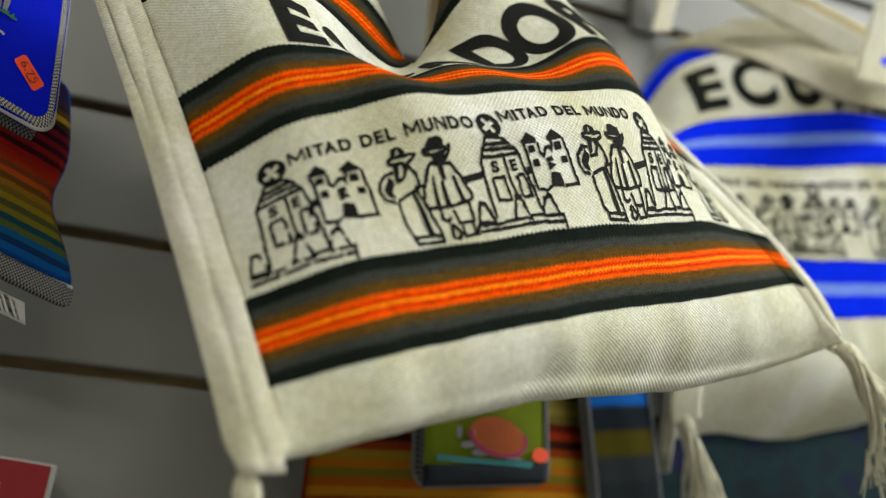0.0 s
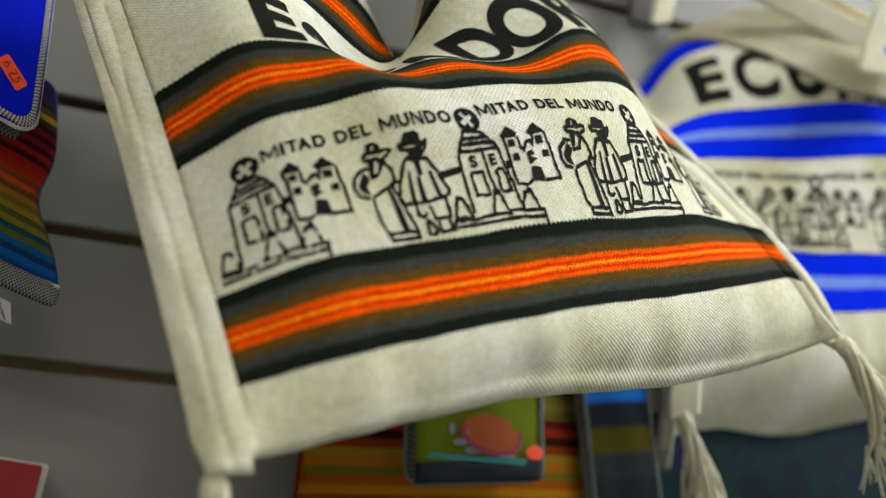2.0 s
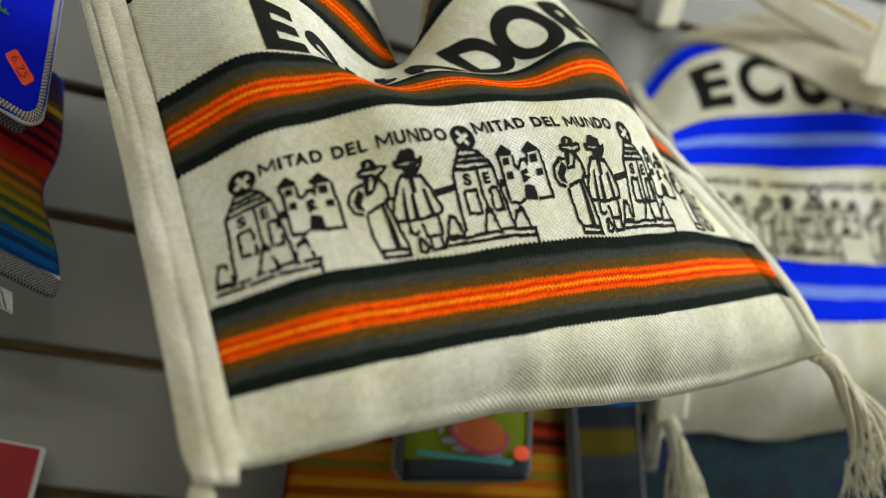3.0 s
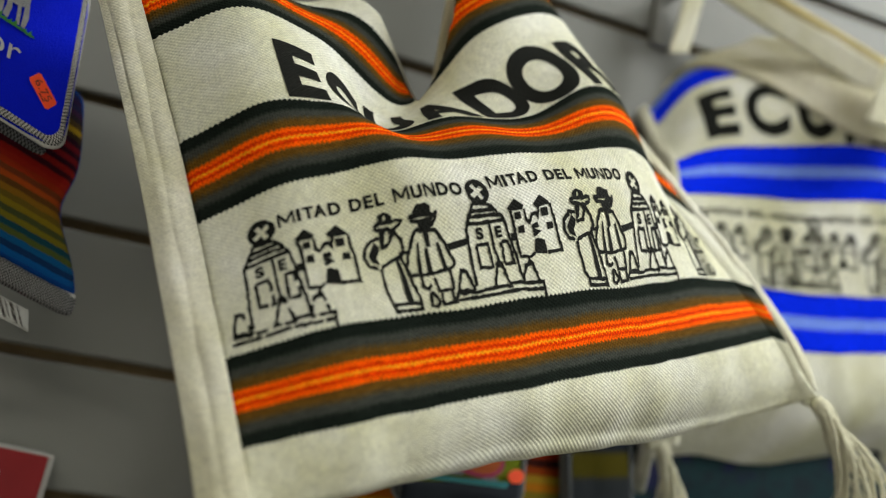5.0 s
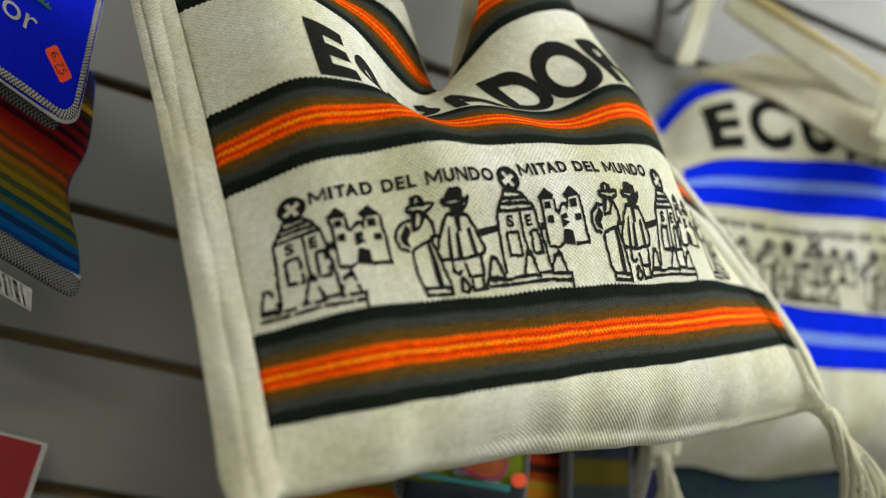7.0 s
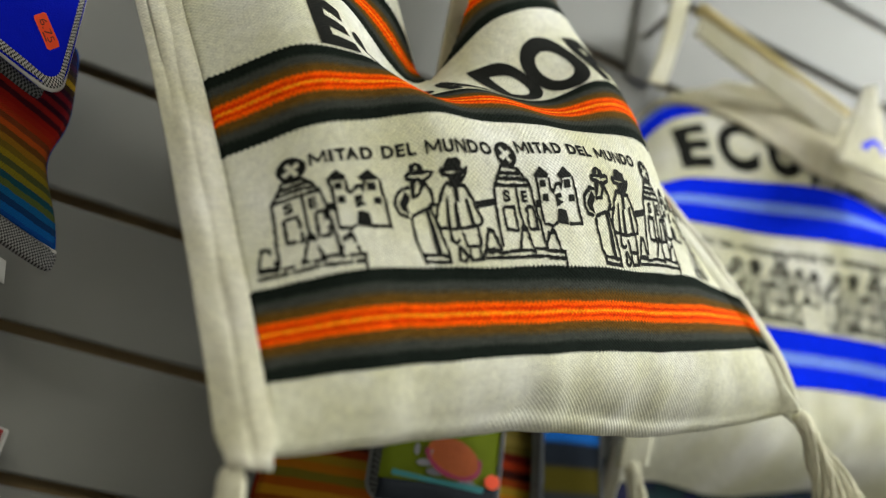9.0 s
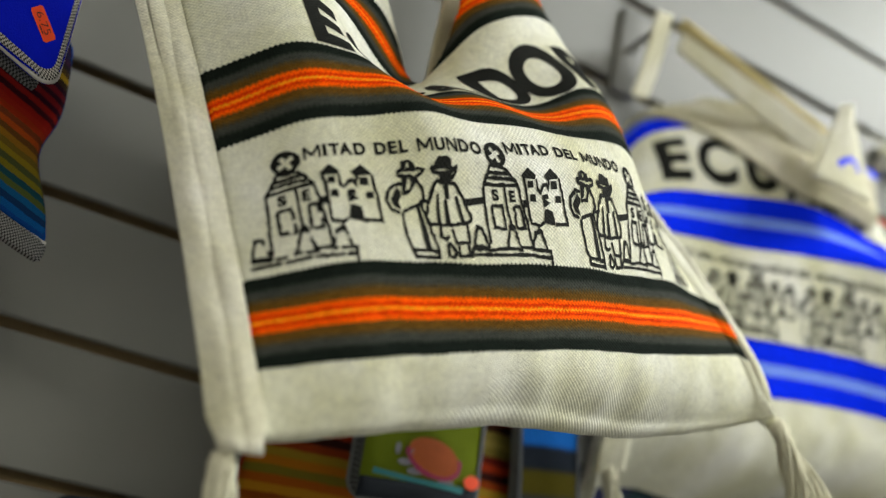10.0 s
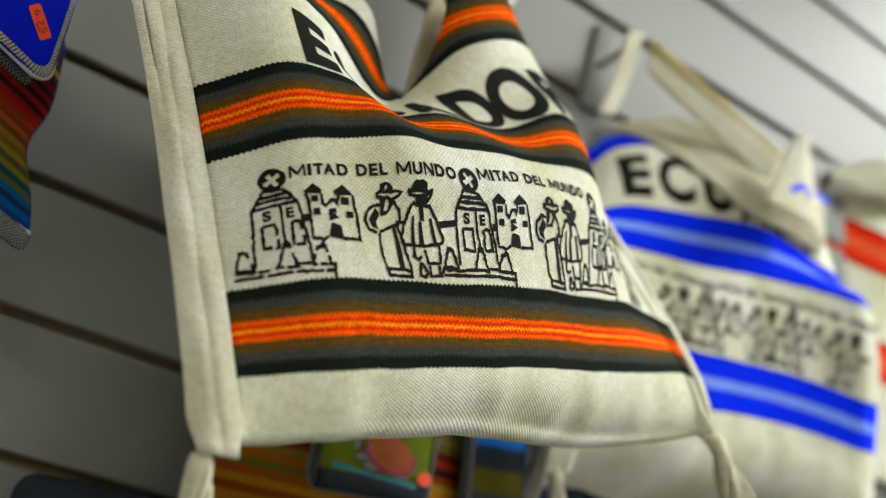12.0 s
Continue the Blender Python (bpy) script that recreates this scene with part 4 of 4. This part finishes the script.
# the purses hang from a long hook, clear of the wall
CLEAR = Matrix.Translation((-0.0045, -0.0567, 0.1470)) @ Matrix.Scale(0.905, 4)
purse = pouch("coin_purse", purse_plane, blue_felt, "bright blue embroidered coin purse with a black and white zip edge", 0.010, 0.010, tape, group="purses")
face = mirrored(purse_plane)
on_plane(face, text_mesh(bmesh.new(), "Ecuador", (0.016, 0.0285), 0.0120, 0.068, 0.0), thread_white, purse, "embroidered_word", 0.0009, "white embroidered word")
bm = bmesh.new()
patch(bm, arc(0.0755, 0.0645, 0.0085, 0.0065, 0, 360, 18)[:-1])
for x, foot in ((0.0685, 0.0005), (0.0730, -0.0010), (0.0785, 0.0005), (0.0825, -0.0005)):
    stroke(bm, [(x, 0.063), (x + 0.0004, 0.055), (x + foot, 0.0485)], 0.0026)
on_plane(face, bm, thread_grey, purse, "embroidered_patch", 0.0010, "grey and white embroidered patch")
bm = bmesh.new()
for k in range(9):
    patch(bm, [(0.062 + 0.0028 * k, 0.0465 + 0.0008 * (k % 2)), (0.0650 + 0.0028 * k, 0.0462), (0.0648 + 0.0028 * k, 0.0486 + 0.0008 * (k % 3))])
stroke(bm, [(0.060, 0.0470), (0.072, 0.0466), (0.089, 0.0474)], 0.0014)
on_plane(face, bm, thread_green, purse, "embroidered_grass", 0.0011, "green embroidered ground line")
sticker = root("price_sticker", label="small orange price sticker with handwriting on the blue purse", category="sticker", group="price stickers")
sticker.matrix_world = CLEAR
purse.matrix_world = CLEAR
tilt = radians(-38)
mid = (0.0990, 0.0240)


def turned(p):
    x, y = 0.82 * p[0], 0.80 * p[1]
    return mid[0] + x * math.cos(tilt) - y * math.sin(tilt), mid[1] + x * math.sin(tilt) + y * math.cos(tilt)


bm = patch(bmesh.new(), [turned(p) for p in ((-0.0095, -0.0046), (-0.0080, -0.0056), (0.0085, -0.0058), (0.0096, -0.0040), (0.0094, 0.0046), (0.0080, 0.0056), (-0.0085, 0.0056), (-0.0096, 0.0040))])
on_plane(face, bm, paper_orange, sticker, "label_paper", 0.0012)
bm = text_mesh(bmesh.new(), "6.75", (0, 0), 0.0058, 0.0125, -0.01)
for v in bm.verts:
    v.co.x, v.co.y = turned((v.co.x - 0.0065, v.co.y - 0.0026))
stroke(bm, [turned(p) for p in ((0.000, -0.0038), (0.005, -0.0040))], 0.0006)
on_plane(face, bm, pen, sticker, "price_writing", 0.0015, "dark handwritten price")

SERAPE = [(0.004, 0.05, 0.24), (0.003, 0.08, 0.28), (0.006, 0.03, 0.10), (0.004, 0.08, 0.22), (0.07, 0.09, 0.02), (0.008, 0.05, 0.07), (0.16, 0.13, 0.010), (0.05, 0.06, 0.02), (0.20, 0.14, 0.008), (0.12, 0.08, 0.010), (0.22, 0.10, 0.008), (0.10, 0.04, 0.008), (0.32, 0.05, 0.006), (0.14, 0.03, 0.008), (0.36, 0.03, 0.006), (0.38, 0.018, 0.008), (0.34, 0.012, 0.008), (0.06, 0.006, 0.012), (0.30, 0.012, 0.010), (0.04, 0.004, 0.014), (0.20, 0.008, 0.012), (0.03, 0.004, 0.012), (0.14, 0.006, 0.012), (0.02, 0.004, 0.012), (0.03, 0.018, 0.008), (0.28, 0.17, 0.008), (0.05, 0.03, 0.008), (0.018, 0.012, 0.016), (0.03, 0.010, 0.03), (0.012, 0.012, 0.04), (0.02, 0.008, 0.03), (0.010, 0.012, 0.05)]
SERAPE = [(i / 32, c) for i, c in enumerate(SERAPE)]
serape = cloth_stripes("serape", SERAPE, 0.116)


def waist(h):
    return 0.002 + 0.011 * np.exp(-((h - 0.043) / 0.022) ** 2)


striped_plane = Plane((0.1070, -0.034, 1.664), (-0.955, 0.0, 0.296), (-0.15, 0.10, 0.985), 0.12, 0.116, 0.007, edge=waist)
striped = pouch("coin_purse", striped_plane, serape, "rainbow-striped serape cloth purse with a grey hem", 0.010, 0.006, group="purses")
striped.matrix_world = CLEAR
hem = Plane((0.1040, -0.035, 1.6550), (-0.955, 0.0, 0.296), (0.14, 0.05, 0.985), 0.11, 0.0095, 0.002)
part("hem", sheet(hem, np.linspace(0.11, 0, 30), np.linspace(0, 0.0095, 10), 0.002), zip_tape("hem_weave", 0.0009, (0.22, 0.22, 0.22)), striped, "grey woven hem")
trim = hem(np.linspace(0, 0.11, 20), np.full(20, 0.0100))
part("trim", tube(bmesh.new(), trim.tolist(), 0.0018, 8), piping_white, striped)
upper_zip = Plane((0.070, -0.054, 1.7330), (-0.955, 0.0, 0.33), (0, 0.05, 1.0), 0.10, 0.011, 0.002)
part("zip_band", sheet(upper_zip, np.linspace(0.10, 0, 30), np.linspace(0, 0.011, 8), 0.002), zip_tape("grey_weave", 0.0010, (0.16, 0.16, 0.16)), striped)
tag = root("paper_tag", label="white paper tag with black printed bars under the striped purse", category="tag")
tag.matrix_world = CLEAR
tag_plane = Plane((0.0860, -0.036, 1.6425), (-0.955, 0.0, 0.30), (-0.2, 0.03, 0.98), 0.05, 0.0115, 0.0)
part("tag_paper", sheet(tag_plane, np.linspace(0.05, 0, 8), np.linspace(0, 0.0115, 5), 0.0006), card_white, tag)
x = 0.003
for k in range(11):
    wide = (0.0012, 0.0026, 0.0010, 0.0018)[k % 4]
    bm = patch(bmesh.new(), [(x, 0.001), (x + wide, 0.001), (x + wide + 0.003, 0.0108), (x + 0.003, 0.0108)])
    on_plane(tag_plane, bm, pen, tag, "printed_bar", 0.0006)
    x += wide + 0.0016
peg(0.036, -0.10, 1.93)
zs = 1.972
bm = bmesh.new()
tube(bm, bend((0.045, -0.048, zs - 0.002), (0.045, -0.052, 1.845), (0.004, 0, 0), 10), 0.0012, 6)
tube(bm, bend((0.046, -0.046, zs - 0.002), (0.050, -0.030, 1.750), (-0.006, 0, 0), 10), 0.0012, 6)
part("hanging_loop", bm, dark_cloth, purse)

# red box low on the wall
red_box = root("boxed_souvenir", label="small dark red box with white edges against the slat wall", category="box")
turn = Matrix.Translation((0.1095, 0.0, 1.5755)) @ Matrix.Rotation(radians(4), 4, "Y")
bm = box(bmesh.new(), -0.080, 0.0, -0.031, -0.001, -0.11, 0.0, 0.0015)
bm.transform(turn)
part("carton", bm, card_white, red_box, smooth=False)
bm = box(bmesh.new(), -0.079, -0.0035, -0.0335, -0.0310, -0.108, -0.0012, 0.0006)
bm.transform(turn)
part("lid", bm, card_red, red_box, "dark red printed face", smooth=False)
bm = bmesh.new()
box(bm, -0.029, -0.0255, -0.0342, -0.0336, -0.0165, -0.0125)
bm.transform(turn)
part("emblem", bm, card_white, red_box, "small white emblem", smooth=False)

# goods below the bags
WARM = [(0.25, 0.03, 0.006), (0.34, 0.05, 0.006), (0.20, 0.02, 0.006), (0.40, 0.09, 0.006), (0.50, 0.16, 0.008), (0.42, 0.10, 0.006), (0.55, 0.22, 0.010), (0.30, 0.10, 0.006), (0.60, 0.26, 0.012), (0.58, 0.24, 0.010), (0.36, 0.08, 0.006), (0.62, 0.27, 0.012), (0.50, 0.12, 0.006), (0.26, 0.20, 0.02), (0.58, 0.20, 0.008), (0.42, 0.26, 0.02), (0.34, 0.05, 0.006), (0.05, 0.010, 0.006), (0.40, 0.035, 0.006), (0.14, 0.012, 0.006), (0.22, 0.17, 0.03), (0.32, 0.24, 0.05), (0.26, 0.20, 0.04), (0.06, 0.02, 0.01), (0.34, 0.04, 0.008), (0.05, 0.012, 0.008), (0.30, 0.24, 0.03), (0.36, 0.28, 0.03), (0.20, 0.16, 0.02), (0.05, 0.02, 0.01), (0.30, 0.05, 0.01), (0.24, 0.18, 0.03)]
WARM = [(i / 32, tuple(0.7 * v for v in c)) for i, c in enumerate(WARM)]
warm_cloth = cloth_stripes("warm_serape", WARM, 0.16)
warm = pouch("coin_purse", Plane((0.2272, -0.0697, 1.5158), (0.988, -0.145, 0.055), (0.050, 0.060, 0.997), 0.1808, 0.1542, 0.010), warm_cloth, "orange and yellow striped serape purse hanging on the wall", 0.012, 0.008, group="purses")
lime = plain("lime_cloth", (0.17, 0.22, 0.012), 0.9, 0.25, 70.0, 0.0006, 0.1)
def shrunk(bm, k=0.863):
    for v in bm.verts:
        v.co *= k
    return bm


green_plane = Plane((0.2744, -0.1049, 1.5791), (0.984, -0.145, 0.108), (-0.020, 0.080, 0.997), 0.0794, 0.0649, 0.006)
green_face = Plane((0.2744, -0.1054, 1.5730), (0.983, -0.145, 0.110), (-0.020, 0.080, 0.997), 0.0794, 0.0711, 0.006)
green = pouch("coin_purse", green_plane, lime, "lime green embroidered purse with a dark zip", 0.012, 0.008, zip_tape("dark_tape", 0.0016, (0.10, 0.105, 0.10)), edging=piping_grey, group="purses")
bm = patch(bmesh.new(), arc(0.053, 0.036, 0.0190, 0.0115, 0, 360, 24)[:-1])
for v in bm.verts:
    v.co.y -= 0.22 * (v.co.x - 0.053)
on_plane(green_face, shrunk(bm), plain("thread_orange", (0.55, 0.12, 0.02), 0.8, 0.3, 200.0, 0.0005), green, "embroidered_oval", 0.0010, "orange embroidered oval")
bm = stroke(bmesh.new(), [(p[0], p[1] - 0.22 * (p[0] - 0.053)) for p in arc(0.053, 0.036, 0.0195, 0.0120, 180, 380, 18)], 0.003)
on_plane(green_face, shrunk(bm), plain("thread_pink", (0.42, 0.05, 0.12), 0.8, 0.3, 200.0), green, "embroidered_rim", 0.0013, "pink embroidered rim")
bm = bmesh.new()
for cx, cy, rx, ry in ((0.033, 0.031, 0.0055, 0.0022), (0.041, 0.026, 0.006, 0.0024), (0.064, 0.021, 0.006, 0.0020), (0.027, 0.039, 0.0020, 0.0040), (0.037, 0.035, 0.0018, 0.0045)):
    patch(bm, arc(cx, cy, rx, ry, 0, 360, 14)[:-1])
on_plane(green_face, shrunk(bm), thread_grey, green, "embroidered_patch", 0.0010, "grey embroidered patch")
on_plane(green_face, shrunk(stroke(bmesh.new(), [(0.012, 0.0235), (0.040, 0.0205), (0.078, 0.0175)], 0.0035)), plain("thread_aqua", (0.05, 0.26, 0.28), 0.8, 0.3, 200.0), green, "embroidered_line", 0.0012, "pale blue embroidered line")
base_zip = Plane((0.2771, -0.1090, 1.5793), (0.984, -0.145, 0.109), (0.000, -0.020, 1.000), 0.0735, 0.0104, 0.002)
part("zip_band", sheet(base_zip, np.linspace(0, 0.0735, 24), np.linspace(0, 0.011, 8), 0.002), dark_cloth, green, "dark zip along the bottom")
sticker2 = root("price_sticker", label="small orange price sticker on the green purse", category="sticker", group="price stickers")
on_plane(green_face, shrunk(patch(bmesh.new(), arc(0.0835, 0.0235, 0.0068, 0.0048, 0, 360, 14)[:-1])), paper_orange, sticker2, "label_paper", 0.0020)
COOL = banded([(0.012, 0.015, 0.02), (0.006, 0.02, 0.10), (0.02, 0.025, 0.03), (0.03, 0.035, 0.04), (0.08, 0.065, 0.006), (0.015, 0.02, 0.03), (0.008, 0.13, 0.50), (0.008, 0.13, 0.50)])
cool = pouch("coin_purse", Plane((0.3990, -0.1035, 1.5466), (0.980, -0.144, 0.139), (-0.139, 0.040, 0.990), 0.0485, 0.1186, 0.006), cloth_stripes("cool_serape", COOL, 0.119), "blue and grey striped purse with a pale edge", 0.010, 0.006, zip_tape("pale_tape", 0.0014, (0.20, 0.22, 0.24)), edging=piping_grey, group="purses")
n = Nodes("teal_print")
spots = n.noise(n.coords("Object"), 38.0, 2.0)
teal_print = n.finish(n.ramp(spots, [(0.0, (0.002, 0.006, 0.012)), (0.42, (0.003, 0.012, 0.020)), (0.5, (0.002, 0.024, 0.030)), (0.6, (0.002, 0.012, 0.020)), (0.66, (0.003, 0.006, 0.05)), (1.0, (0.03, 0.02, 0.03))]), 0.85)
teal = pouch("shoulder_bag", Plane((0.4527, -0.0826, 1.4696), (0.977, -0.144, 0.160), (0.000, 0.030, 1.000), 0.2216, 0.1678, 0.005), teal_print, "dark teal and blue patterned cloth bag on the wall", 0.014, 0.012)
navy = pouch("coin_purse", Plane((0.1478, -0.0398, 1.4565), (0.986, -0.145, 0.080), (0.000, 0.050, 0.999), 0.1026, 0.0907, 0.006), dark_cloth, "dark navy cloth purse low on the slat wall", 0.008, 0.010, group="purses")
for thing, x, y, low_z, want in ((warm, 0.310, -0.082, 1.650, 1.705), (green, 0.318, -0.093, 1.645, 1.705), (cool, 0.404, -0.098, 1.661, 1.705), (teal, 0.529, -0.083, 1.631, 1.705)):
    zs = peg(x, y, want, "dark display hook fixed in the slat wall", hook_paint)
    part("hanging_loop", tube(bmesh.new(), bend((x, y, zs - 0.002), (x, y - 0.002, min(low_z, zs - 0.01)), (0.003, 0, 0), 8), 0.0012, 6), dark_cloth, thing)
part("hanging_loop", tube(bmesh.new(), bend((0.20, -0.036, 1.546), (0.20, 0.006, 1.5537), (0, 0, 0.002), 8), 0.0012, 6), dark_cloth, navy)
